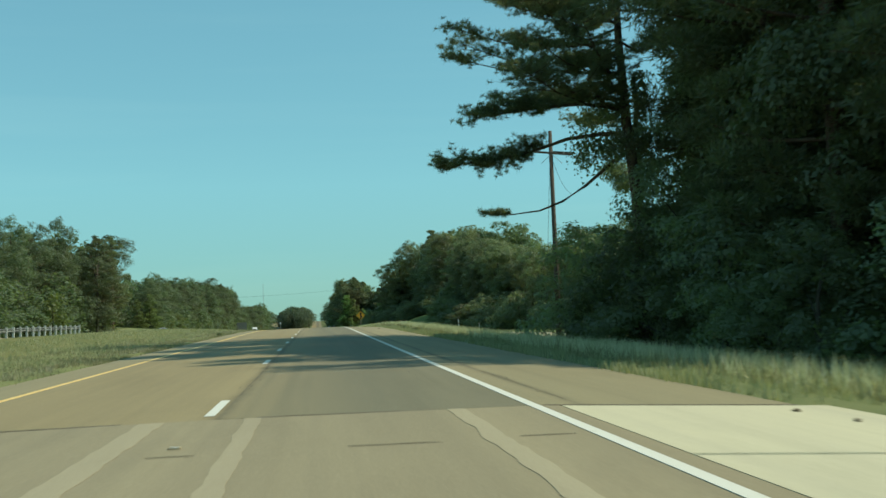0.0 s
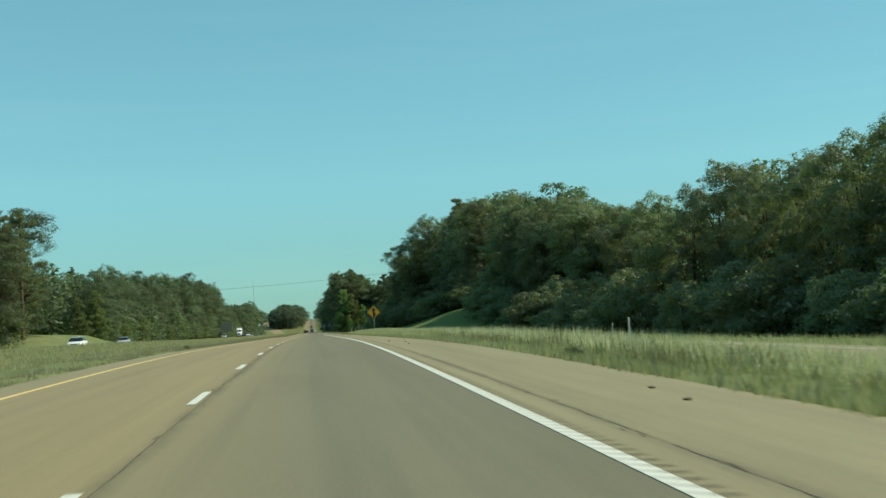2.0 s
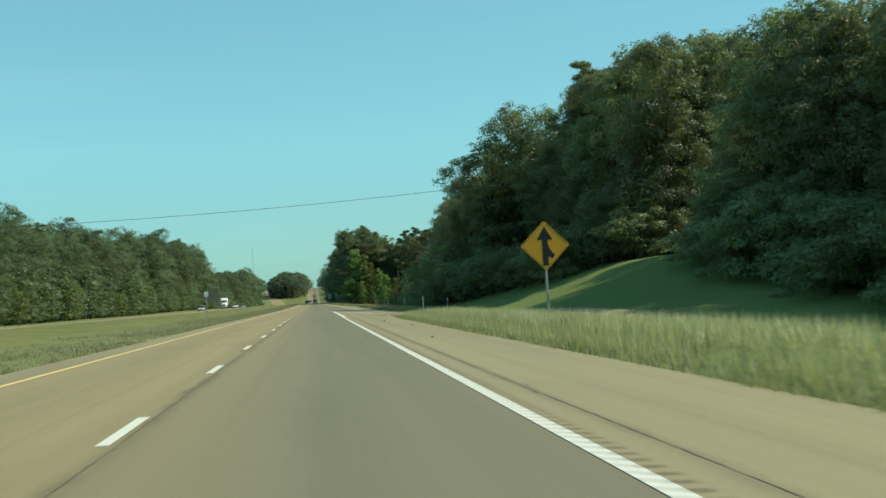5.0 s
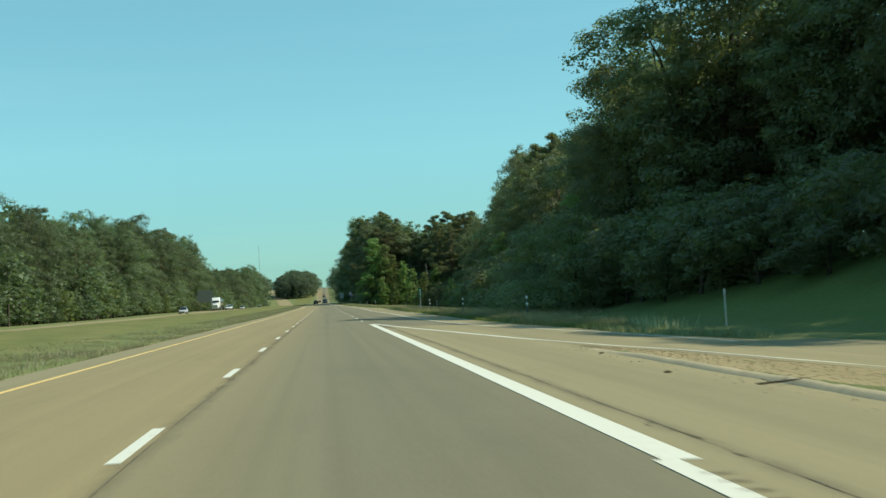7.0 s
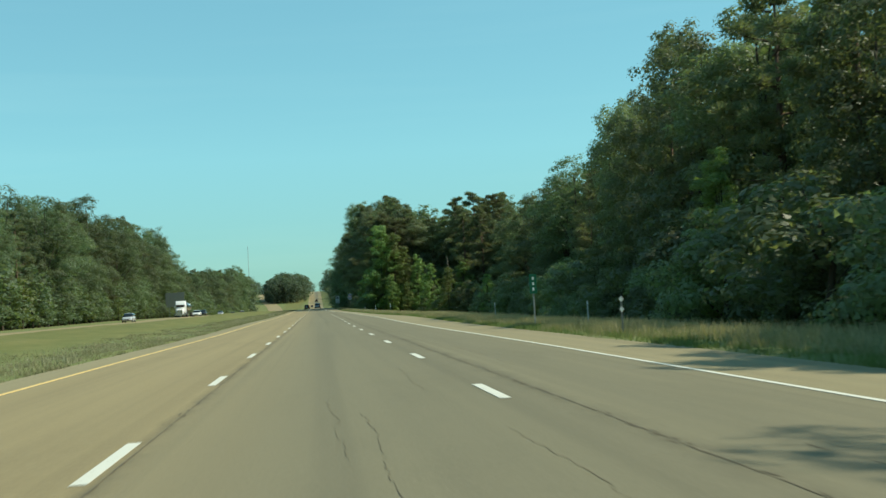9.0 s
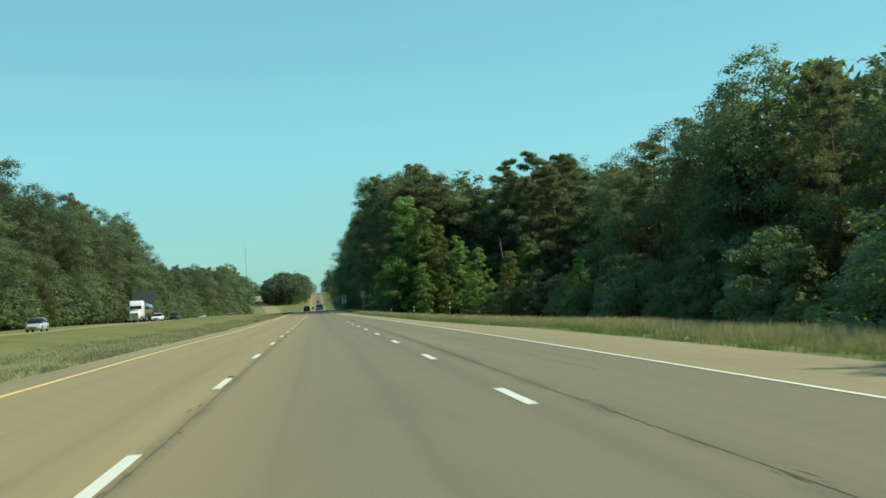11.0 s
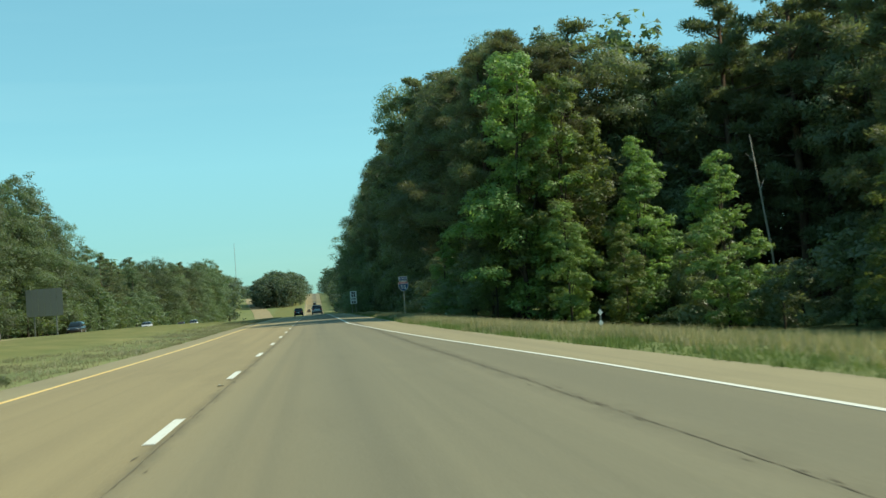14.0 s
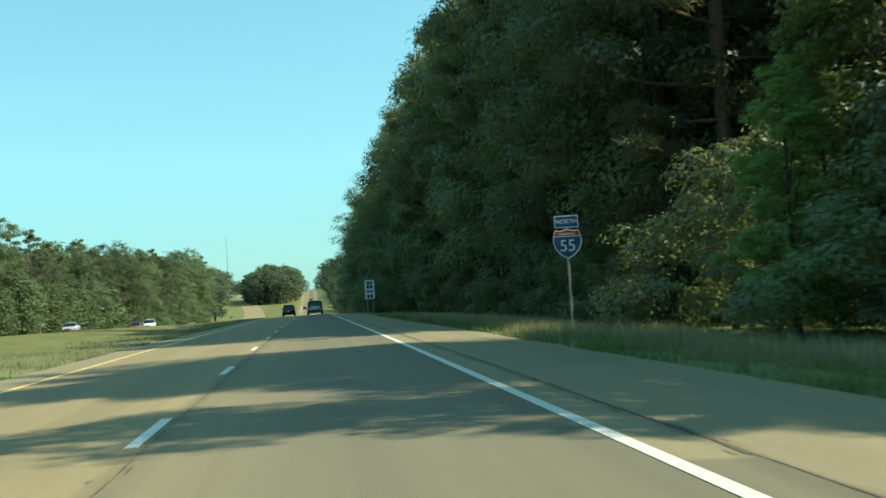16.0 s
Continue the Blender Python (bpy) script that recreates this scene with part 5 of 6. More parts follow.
def weeds(places):
    """Leafy dark weeds here and there along the paved edges."""
    rng = np.random.default_rng(200)
    vs = []
    for x, y, h in places:
        n = 600
        u = rng.normal(size=(n, 3))
        u[:, 2] = np.abs(u[:, 2])
        u /= np.linalg.norm(u, axis=1, keepdims=True)
        c = u * np.array([h * 1.1, h * 0.9, h]) * rng.uniform(0.3, 1.0, (n, 1)) + np.array([x, y, float(lie(x, y)) + 0.03])
        vs.append(leaves_from(rng, c, u + rng.normal(0, 0.6, (n, 3)), 0.075, 0.4)[0])
    v = np.concatenate(vs)
    tagged(new("weeds", quick_mesh("weeds", v, np.arange(len(v)).reshape(-1, 3), M_LEAF)), "dark green leafy weeds at the edge of the shoulder", "weeds", "", "stuff")


weeds(((5.5, 62.5, 0.26), (5.6, 73.5, 0.26), (5.4, 88, 0.25), (5.5, 139, 0.25), (5.6, 151, 0.2), (9.3, 352, 0.25), (8.6, 300, 0.25), (6.1, 530, 0.18), (-7.1, 70, 0.2), (-7.2, 130, 0.2), (-7.3, 515, 0.2)))

grass("median_grass", spots(9000, 7, 5, 190, lambda y: np.full_like(y, LEFT_EDGE - 2.0), -10.0), 27, (0.08, 0.22), 4, 0.016, M_SAGE, "taller green grass in the median near the bridge")
grass("field_grass", spots(9000, 8, 45, 190, lambda y: right_edge(y) + 6.0, 24.0, off_paving), 28, (0.12, 0.4), 4, 0.018, M_GRASS, "green field grass beyond the verge")

# ---- signs and posts ----
def text_part(body, size, at, material, parent, label):
    cu = bpy.data.curves.new("text", "FONT")
    cu.body, cu.size, cu.extrude, cu.align_x, cu.align_y = body, size, 0.002, "CENTER", "CENTER"
    tmp = bpy.data.objects.new("text", cu)
    scene.collection.objects.link(tmp)
    me = bpy.data.meshes.new_from_object(tmp)
    bpy.data.objects.remove(tmp)
    me.materials.clear()
    me.materials.append(material)
    me.transform(pose(at[0], at[1], at[2], 90, 0, 0))
    return child("lettering", me, parent, label)


def channel_post(height, parent, label="galvanised channel post"):
    bm = bmesh.new()
    outline = [(-0.04, 0.02), (-0.04, -0.005), (-0.02, -0.02), (0.02, -0.02), (0.04, -0.005), (0.04, 0.02), (0.03, 0.02), (0.015, -0.01), (-0.015, -0.01), (-0.03, 0.02)]
    rings = [[bm.verts.new((x, y, z)) for x, y in outline] for z in (-0.4, height)]
    n = len(outline)
    for i in range(n):
        bm.faces.new((rings[0][i], rings[0][(i + 1) % n], rings[1][(i + 1) % n], rings[1][i]))
    bm.faces.new(rings[1])
    bmesh.ops.recalc_face_normals(bm, faces=bm.faces)
    return part("post", bm, M_STEEL, parent, label)


def rounded(points, r, n=4):
    """Rounds the corners of a closed outline."""
    out = []
    m = len(points)
    for i in range(m):
        p, a, b = Vector(points[i]), Vector(points[i - 1]), Vector(points[(i + 1) % m])
        u, v = (a - p).normalized(), (b - p).normalized()
        for k in range(n + 1):
            t = k / n
            q = (p + u * r) * (1 - t) ** 2 + p * 2 * t * (1 - t) + (p + v * r) * t ** 2
            out.append((q.x, q.y))
    return out


def on_ground(x, y, dz=0.0):
    return (x, y, float(lie(x, y)) + dz)


def merge_sign():
    x, y = 7.53, 205.8
    ob = thing("merge_sign", "yellow diamond sign with black merging arrow on steel post", "road sign", on_ground(x, y))
    base = float(lie(x, y))
    cz = 4.71 - base
    d = 0.82
    channel_post(cz + 0.5, ob)
    dia = [(0, -d), (d, 0), (0, d), (-d, 0)]
    up = pose(0, -0.035, cz)
    part("panel", plate(rounded(dia, 0.09), 0.006, up), M_SIGN_YELLOW, ob, "yellow reflective diamond panel")
    o, i = 0.778, 0.758
    for k in range(4):
        a, b = Vector(dia[k]) / d, Vector(dia[(k + 1) % 4]) / d
        a2, b2 = a + (b - a) * 0.06, b + (a - b) * 0.06
        part("border", plate([tuple(a2 * o), tuple(b2 * o), tuple(b2 * i), tuple(a2 * i)], 0.003, pose(0, -0.041, cz)), M_SIGN_BLACK, ob, "thin black border line")
    arrow = [(-0.095, -0.65), (0.095, -0.65), (0.095, -0.36), (0.14, -0.36), (0.22, -0.44), (0.32, -0.31), (0.22, -0.22), (0.14, -0.08), (0.095, 0.08), (0.095, 0.19), (0.26, 0.19), (0.0, 0.63), (-0.26, 0.19), (-0.095, 0.19)]
    part("arrow", plate(arrow, 0.003, pose(0, -0.0415, cz)), M_SIGN_BLACK, ob, "black merging arrow")
    for z in (-0.5, 0.5):
        part("bolt", rod(0.014, 0.014, 0.02, (0, -0.045, cz + z), pose(0, 0, 0, 90)), M_STEEL, ob)
    part("reflector", box(0.07, 0.012, 0.3, (0.0, -0.03, 0.75), 0.003), M_SIGN_BACK, ob, "grey plate low on the post")


merge_sign()


def route_sign():
    x, y = 8.12, 595.9
    base = float(lie(x, y))
    ob = thing("route_sign", "blue and red route shield under a north plate", "road sign", on_ground(x, y))
    cz = 5.88 - base
    channel_post(cz + 0.75, ob)
    w, h = 0.48, 0.51

    def shield(k):
        pts = [(0, -h)]
        pts += [(w * 0.45, -h * 0.78), (w * 0.82, -h * 0.42), (w, h * 0.05), (w * 0.97, h * 0.45), (w * 0.8, h * 0.86), (w * 0.5, h * 0.8), (0.0, h * 0.92)]
        pts += [(-px, pz) for px, pz in pts[-2:0:-1]]
        return [(px * k, pz * k) for px, pz in pts]
    part("panel", plate(shield(1.0), 0.005, pose(0, -0.035, cz)), M_SIGN_WHITE, ob, "white rimmed shield")
    part("field", plate([p for p in shield(0.93) if p[1] < 0 and p[0] >= 0] + [(0.446, 0.024), (0.438, 0.205), (-0.438, 0.205), (-0.446, 0.024)] + [p for p in shield(0.93) if p[1] < 0 and p[0] < 0], 0.003, pose(0, -0.0395, cz)), M_SIGN_BLUE, ob, "blue shield field")
    part("crown", plate([(-0.43, 0.235), (0.43, 0.235), (0.37, 0.4), (0.22, 0.37), (0, 0.43), (-0.22, 0.37), (-0.37, 0.4)], 0.003, pose(0, -0.0395, cz)), M_SIGN_RED, ob, "red top of the shield")
    for k in range(10):
        part("bar", box(0.035, 0.002, 0.055, (-0.25 + 0.055 * k, -0.043, cz + 0.3)), M_SIGN_WHITE, ob, "small white unreadable lettering")
    text_part("55", 0.54, (0, -0.042, cz - 0.1), M_SIGN_WHITE, ob, "white route number")
    part("plate", plate(rounded([(-0.4, 0.5), (0.4, 0.5), (0.4, 0.9), (-0.4, 0.9)], 0.04), 0.005, pose(0, -0.035, cz)), M_SIGN_WHITE, ob, "white rimmed plate")
    part("field", plate(rounded([(-0.37, 0.53), (0.37, 0.53), (0.37, 0.87), (-0.37, 0.87)], 0.03), 0.003, pose(0, -0.0395, cz)), M_SIGN_BLUE, ob, "blue plate field")
    text_part("NORTH", 0.2, (0, -0.042, cz + 0.7), M_SIGN_WHITE, ob, "white lettering")


route_sign()


def limit_sign():
    x, y = 7.0, 701.0
    base = float(lie(x, y))
    ob = thing("speed_sign", "tall white regulatory sign in two panels on steel posts", "road sign", on_ground(x, y))
    for dx in (-0.35, 0.35):
        p = channel_post(7.5 - base, ob)
        p.matrix_basis = pose(dx, 0, 0)
    for z0, z1 in ((6.3, 7.55), (5.25, 6.26)):
        part("panel", plate(rounded([(-0.6, z0 - base), (0.6, z0 - base), (0.6, z1 - base), (-0.6, z1 - base)], 0.06), 0.006, pose(0, -0.04, 0)), M_SIGN_WHITE, ob, "white panel")
        m = (z0 + z1) / 2 - base
        part("bar", box(0.8, 0.003, 0.14, (0, -0.045, m + 0.36)), M_SIGN_BLACK, ob, "dark unreadable lettering")
        if z1 > 7:
            part("bar", box(0.6, 0.003, 0.14, (0, -0.045, m + 0.16)), M_SIGN_BLACK, ob, "dark unreadable lettering")
        for dx in (-0.2, 0.2):
            part("bar", box(0.28, 0.003, 0.4, (dx, -0.045, m - 0.2)), M_SIGN_BLACK, ob, "dark unreadable numeral")


limit_sign()


def mile_marker(x, y, z_top):
    base = float(lie(x, y))
    ob = thing("mile_marker", "narrow green mile marker with unreadable numerals on a post", "road sign", on_ground(x, y))
    top = z_top - base
    channel_post(top, ob)
    part("panel", plate(rounded([(-0.18, top - 0.95), (0.18, top - 0.95), (0.18, top), (-0.18, top)], 0.03), 0.004, pose(0, -0.03, 0)), M_SIGN_GREEN, ob, "green panel")
    for k in range(3):
        part("bar", box(0.1, 0.003, 0.14, (0, -0.034, top - 0.2 - 0.26 * k)), M_SIGN_WHITE, ob, "white unreadable numeral")


mile_marker(10.3, 366.0, float(road_z(366.0)) + 2.15)


def median_marker(x, y, top):
    ob = thing("median_marker", "small white square sign on a thin post in the median grass", "road sign", on_ground(x, y))
    channel_post(top, ob)
    part("panel", plate(rounded([(-0.17, top - 0.42), (0.17, top - 0.42), (0.17, top), (-0.17, top)], 0.03), 0.004, pose(0, -0.03, 0)), M_SIGN_WHITE, ob, "white square panel")
    part("lens", rod(0.09, 0.09, 0.012, (0.03, -0.036, top - 0.22), pose(0, 0, 0, 90), 16), M_LAMP_CLEAR, ob, "round glass reflector")
    part("bracket", box(0.22, 0.03, 0.03, (0, -0.02, top * 0.52)), M_STEEL, ob)


median_marker(-9.2, 269.8, 2.55)


def delineator(x, y, h, twin=False):
    ob = thing("delineator", "slim roadside delineator post with reflectors in the grass", "delineator", on_ground(x, y), group="delineators")
    part("post", box(0.1 if h > 1.5 else 0.06, 0.02, h + 0.3, (0, 0, h / 2 - 0.15), 0.006), M_SIGN_BACK if twin else M_RAIL, ob, "slim post")
    for k in range(2 if twin else 1):
        if twin:
            part("reflector", plate([(0, h - 0.12 - 0.33 * k - 0.1), (0.085, h - 0.12 - 0.33 * k), (0, h - 0.12 - 0.33 * k + 0.1), (-0.085, h - 0.12 - 0.33 * k)], 0.006, pose(0, -0.02, 0)), M_SIGN_WHITE, ob, "white diamond reflector")
        else:
            part("reflector", box(0.06, 0.008, 0.14, (0, -0.014, h - 0.1), 0.003), M_LAMP_CLEAR, ob, "clear reflector")


for x, y, h, tw in ((7.3, 246.8, 1.3, False), (10.0, 297.9, 1.25, True), (9.7, 322.5, 1.25, True), (9.6, 347.3, 1.25, True), (11.5, 360, 1.1, False), (12.4, 392, 1.1, False), (10.13, 472.9, 1.35, True), (9.34, 497.9, 1.05, True), (8.7, 524.1, 0.8, True), (14.9, 117.5, 1.6, False), (20.7, 142.5, 1.2, False), (12.2, 275, 1.2, False)):
    delineator(x, y, h, tw)


def sign_back():
    """The bare back of a large sign for the opposite carriageway."""
    x, y = -45.0, 688.0
    ob = thing("highway_sign", "large highway sign seen from its dull back, on two steel posts", "road sign", on_ground(x, y))
    for dx in (-1.8, 1.8):
        part("post", box(0.2, 0.2, 8.2, (dx, 0.15, 3.7)), M_SIGN_BACK, ob)
    for k in range(6):
        part("panel", box(0.96, 0.05, 4.6, (-2.5 + k * 1.0, 0, 5.6), 0.01), M_SIGN_BACK, ob, "dull ribbed aluminium panel")
    for z in (4.2, 5.6, 7.0):
        part("stringer", box(6.0, 0.08, 0.12, (0, 0.09, z)), M_SIGN_BACK, ob)


sign_back()


# ---- utility pole and wires ----
def catenary(name, a, b, sag, radius, label):
    a, b = Vector(a), Vector(b)
    pts = []
    for i in range(25):
        t = i / 24
        p = a.lerp(b, t)
        p.z -= sag * 4 * t * (1 - t)
        pts.append((tuple(p), radius))
    ob = new(name, limb_mesh(name, [pts], M_WIRE, 5))
    return tagged(ob, label, "cable")


def utility_pole():
    x, y = 13.9, 59.8
    base = float(lie(x, y))
    ob = thing("utility_pole", "weathered wooden utility pole with a crossarm beside the field", "utility pole", on_ground(x, y))
    top = 12.95 - base
    bm = bmesh.new()
    bmesh.ops.create_cone(bm, cap_ends=True, segments=14, radius1=0.17, radius2=0.11, depth=top + 0.6)
    bmesh.ops.translate(bm, vec=(0, 0, top / 2 - 0.3), verts=bm.verts)
    part("shaft", bm, M_POLE, ob, "tapered weathered shaft", True)
    # two arms, one on either side of the shaft, slightly out of level
    part("crossarm", box(2.5, 0.1, 0.12, (0.0, -0.16, top - 1.38), 0.01, pose(0, 0, 0, 0, 4, 8)), M_POLE, ob, "wooden crossarm")
    part("crossarm", box(1.5, 0.08, 0.09, (0.75, 0.14, top - 1.3), 0.01, pose(0, 0, 0, 0, 5, -6)), M_POLE, ob, "short wooden crossarm")
    for x1, z1 in ((-1.15, -1.22), (-0.7, -1.25), (0.75, -1.36), (1.2, -1.38)):
        part("insulator", rod(0.045, 0.03, 0.13, (x1, -0.16, top + z1)), M_SIGN_BACK, ob, "grey insulator")
    for s in (-1, 1):
        part("brace", rod(0.014, 0.014, 0.85, (s * 0.32, -0.14, top - 1.72), pose(0, 0, 0, 0, -48 * s)), M_STEEL, ob, "steel brace")
    catenary("guy_wire", (13.85, 59.6, 12.2), (12.6, 57.5, float(lie(12.6, 57.5))), 0.0, 0.012, "thin guy wire from the utility pole to the ground")
    catenary("guy_wire", (13.95, 59.9, 11.4), (15.4, 61.0, 9.2), 0.5, 0.01, "loose thin wire hanging from the utility pole")


utility_pole()
catenary("overhead_wire", (15.1, 59.7, 11.6), (27.0, 70.0, 11.4), 0.15, 0.01, "thin wire running from the utility pole into the trees")
catenary("overhead_wire", (42.0, 267.5, 15.4), (-62.0, 267.5, 12.0), 2.4, 0.017, "single dark wire slung across the highway")
for x in (42.0, -62.0):
    ob = thing("utility_pole", "wooden utility pole among the trees", "utility pole", on_ground(x, 267.5))
    part("shaft", rod(0.17, 0.11, 15.0, (0, 0, (15.9 if x > 0 else 12.5) - float(lie(x, 267.5)) - 7.4)), M_POLE, ob, "", True)


def mast():
    ob = thing("radio_mast", "thin distant radio mast above the far woods", "mast", (-75.0, 1650.0, 20.0))
    part("lattice", rod(0.35, 0.2, 60.0, (0, 0, 30), None, 4), M_STEEL, ob)


mast()


# ---- guardrail at the left of the bridge approach ----
def guardrail(x, y0, y1):
    ob = thing("guardrail", "grey steel guardrail on posts beside the opposite carriageway", "guardrail", on_ground(x, y0))
    base = float(lie(x, y0))
    prof = [(0.0, 0.0), (0.06, 0.04), (0.06, 0.1), (0.0, 0.155), (0.06, 0.21), (0.06, 0.27), (0.0, 0.31)]
    bm = bmesh.new()
    rings = []
    for y in steps(y0, y1, 4.0):
        z = float(lie(x, y)) - base + 0.42
        rings.append([bm.verts.new((px, y - y0, z + pz)) for px, pz in prof])
    for a, b in zip(rings, rings[1:]):
        for i in range(len(prof) - 1):
            bm.faces.new((a[i], a[i + 1], b[i + 1], b[i]))
    bmesh.ops.solidify(bm, geom=bm.faces[:], thickness=0.006)
    part("beam", bm, M_RAIL, ob, "corrugated steel beam")
    for y in steps(y0, y1, 2.0):
        part("post", box(0.14, 0.18, 1.1, (0.05, y - y0, float(lie(x, y)) - base + 0.3)), M_RAIL, ob, "short post")


guardrail(-23.0, 40.0, 104.0)
guardrail(-25.0, 44.0, 78.0)


# ---- vehicles ----
def wheel(parent, x, y, r, w):
    ob = part("wheel", rod(r, r, w, (x, y, r), pose(0, 0, 0, 0, 90), 18), M_RUBBER, parent, "", True)
    side = w / 2 * (1 if x > 0 else -1)
    part("rim", rod(r * 0.62, r * 0.55, 0.02, (x + side, y, r), pose(0, 0, 0, 0, 90), 14), M_STEEL, ob, "silver rim")
    return ob


def paint(name, colour):
    return plain(name, colour, 0.25, 0.0, 0.6, 0.04, 2.0)


P_WHITE, P_SILVER, P_BLACK = paint("car_white", (0.75, 0.75, 0.73)), paint("car_silver", (0.42, 0.43, 0.44)), paint("car_dark", (0.02, 0.022, 0.025))
P_RED, P_BLUE = paint("car_dark_red", (0.2, 0.035, 0.03)), paint("car_blue_black", (0.03, 0.04, 0.06))


def lofted(stations, material, parent, name, label=""):
    """A body lofted through stations of (y, half width below, half width above, z0, z1)."""
    bm = bmesh.new()
    rings = []
    for y, wb, wt, z0, z1 in stations:
        zm = z0 + (z1 - z0) * 0.55
        wm = max(wb, wt) * 1.0
        rings.append([bm.verts.new(p) for p in ((-wb * 0.92, y, z0), (-wm, y, z0 + (zm - z0) * 0.35), (-wm, y, zm), (-wt, y, z1 - 0.03), (-wt * 0.85, y, z1), (wt * 0.85, y, z1), (wt, y, z1 - 0.03), (wm, y, zm), (wm, y, z0 + (zm - z0) * 0.35), (wb * 0.92, y, z0))])
    n = len(rings[0])
    for a, b in zip(rings, rings[1:]):
        for i in range(n):
            bm.faces.new((a[i], a[(i + 1) % n], b[(i + 1) % n], b[i]))
    bm.faces.new(rings[0][::-1])
    bm.faces.new(rings[-1])
    bmesh.ops.recalc_face_normals(bm, faces=bm.faces)
    return part(name, bm, material, parent, label, True)


def car(kind_of, x, y, rz, colour, label):
    """A sedan or a tall car, nose towards +y before turning."""
    ob = thing("car", label, "car", (x, y, float(lie(x, y)) + 0.02), rz)
    tall = kind_of == "suv"
    L, W, H = (4.7, 0.95, 1.72) if tall else (4.75, 0.91, 1.46)
    hood, deck, belt = (0.98, 1.02, 1.08) if tall else (0.85, 0.95, 0.95)
    e = L / 2
    lofted([(-e, W * 0.86, W * 0.82, 0.42, 0.8), (-e + 0.1, W * 0.95, W * 0.92, 0.3, deck), (-e + 1.0, W, W * 0.96, 0.24, belt), (0.6, W, W * 0.95, 0.22, belt), (1.15, W, W * 0.93, 0.24, hood + 0.05), (e - 0.35, W * 0.95, W * 0.86, 0.28, hood - 0.12), (e, W * 0.82, W * 0.72, 0.38, hood - 0.3)], colour, ob, "body")
    back = -e + (0.12 if tall else 0.75)
    lofted([(back, W * 0.86, W * 0.8, belt - 0.06, belt + 0.04), (back + (0.3 if tall else 0.75), W * 0.9, W * 0.72, belt - 0.06, H - 0.06), (0.1, W * 0.92, W * 0.74, belt - 0.06, H - 0.02), (0.45, W * 0.92, W * 0.72, belt - 0.06, H - 0.08), (1.25, W * 0.9, W * 0.8, belt - 0.08, belt + 0.02)], M_GLASS_DARK, ob, "window_band", "dark glass band")
    lofted([(back + (0.2 if tall else 0.7), W * 0.72, W * 0.68, H - 0.1, H - 0.03), (-0.4, W * 0.76, W * 0.7, H - 0.09, H), (0.4, W * 0.74, W * 0.68, H - 0.12, H - 0.05)], colour, ob, "roof")
    for sx in (-1, 1):
        for wy in (-e + 0.95, e - 0.95):
            wheel(ob, sx * (W - 0.1), wy, 0.36 if tall else 0.32, 0.22)
        part("tail_lamp", box(0.28, 0.08, 0.24 if tall else 0.16, (sx * W * 0.72, -e + 0.02, deck - 0.12), 0.02), M_LAMP_RED, ob, "red tail lamp")
        part("headlamp", box(0.34, 0.1, 0.15, (sx * W * 0.66, e - 0.12, hood - 0.28), 0.02), M_LAMP_CLEAR, ob, "clear headlamp")
        part("mirror", box(0.16, 0.1, 0.12, (sx * (W + 0.06), 0.95, belt + 0.06), 0.02), colour, ob)
    part("bumper", box(W * 1.75, 0.12, 0.16, (0, -e, 0.46), 0.03), colour if not tall else M_RUBBER, ob)
    part("grille", box(W * 0.9, 0.05, 0.18, (0, e - 0.02, 0.5), 0.02), M_SIGN_BLACK, ob, "dark grille")
    part("licence_plate", box(0.32, 0.012, 0.15, (0, -e - 0.005, 0.78)), M_SIGN_WHITE, ob, "pale blank plate")
    return ob


car("suv", -3.6, 735.0, 0, P_BLACK, "dark sport utility car driving ahead in the passing lane")
car("suv", 0.2, 700.0, 0, P_SILVER, "silver sport utility car driving ahead in the driving lane")
car("sedan", 0.1, 1080.0, 0, P_WHITE, "white car far ahead in the driving lane")
car("suv", -3.5, 1190.0, 0, P_BLACK, "dark car far ahead on the rising road")
car("suv", 0.1, 1300.0, 0, P_BLACK, "dark car far ahead on the rising road")
for x, y, k, c, lb in ((-34.0, 727.0, "sedan", P_SILVER, "silver car coming on the opposite carriageway"), (-29.4, 773.0, "suv", P_WHITE, "white sport utility car coming on the opposite carriageway"), (-28.3, 836.0, "sedan", P_WHITE, "white car coming on the opposite carriageway"),
                       (-28.3, 589.0, "sedan", P_WHITE, "white car beside the tank truck on the opposite carriageway"), (-32.9, 652.0, "suv", P_BLACK, "dark sport utility car on the opposite carriageway"), (-34.3, 527.0, "suv", P_SILVER, "silver sport utility car coming on the opposite carriageway"),
                       (-29.4, 213.0, "sedan", P_WHITE, "white car passing on the opposite carriageway"), (-33.0, 272.0, "sedan", P_SILVER, "silver car passing on the opposite carriageway"), (-34.0, 905.0, "suv", P_BLUE, "dark blue car coming on the opposite carriageway"), (-34.3, 790.0, "suv", P_RED, "dark red car coming on the opposite carriageway")):
    car(k, x, y, 180, c, lb)


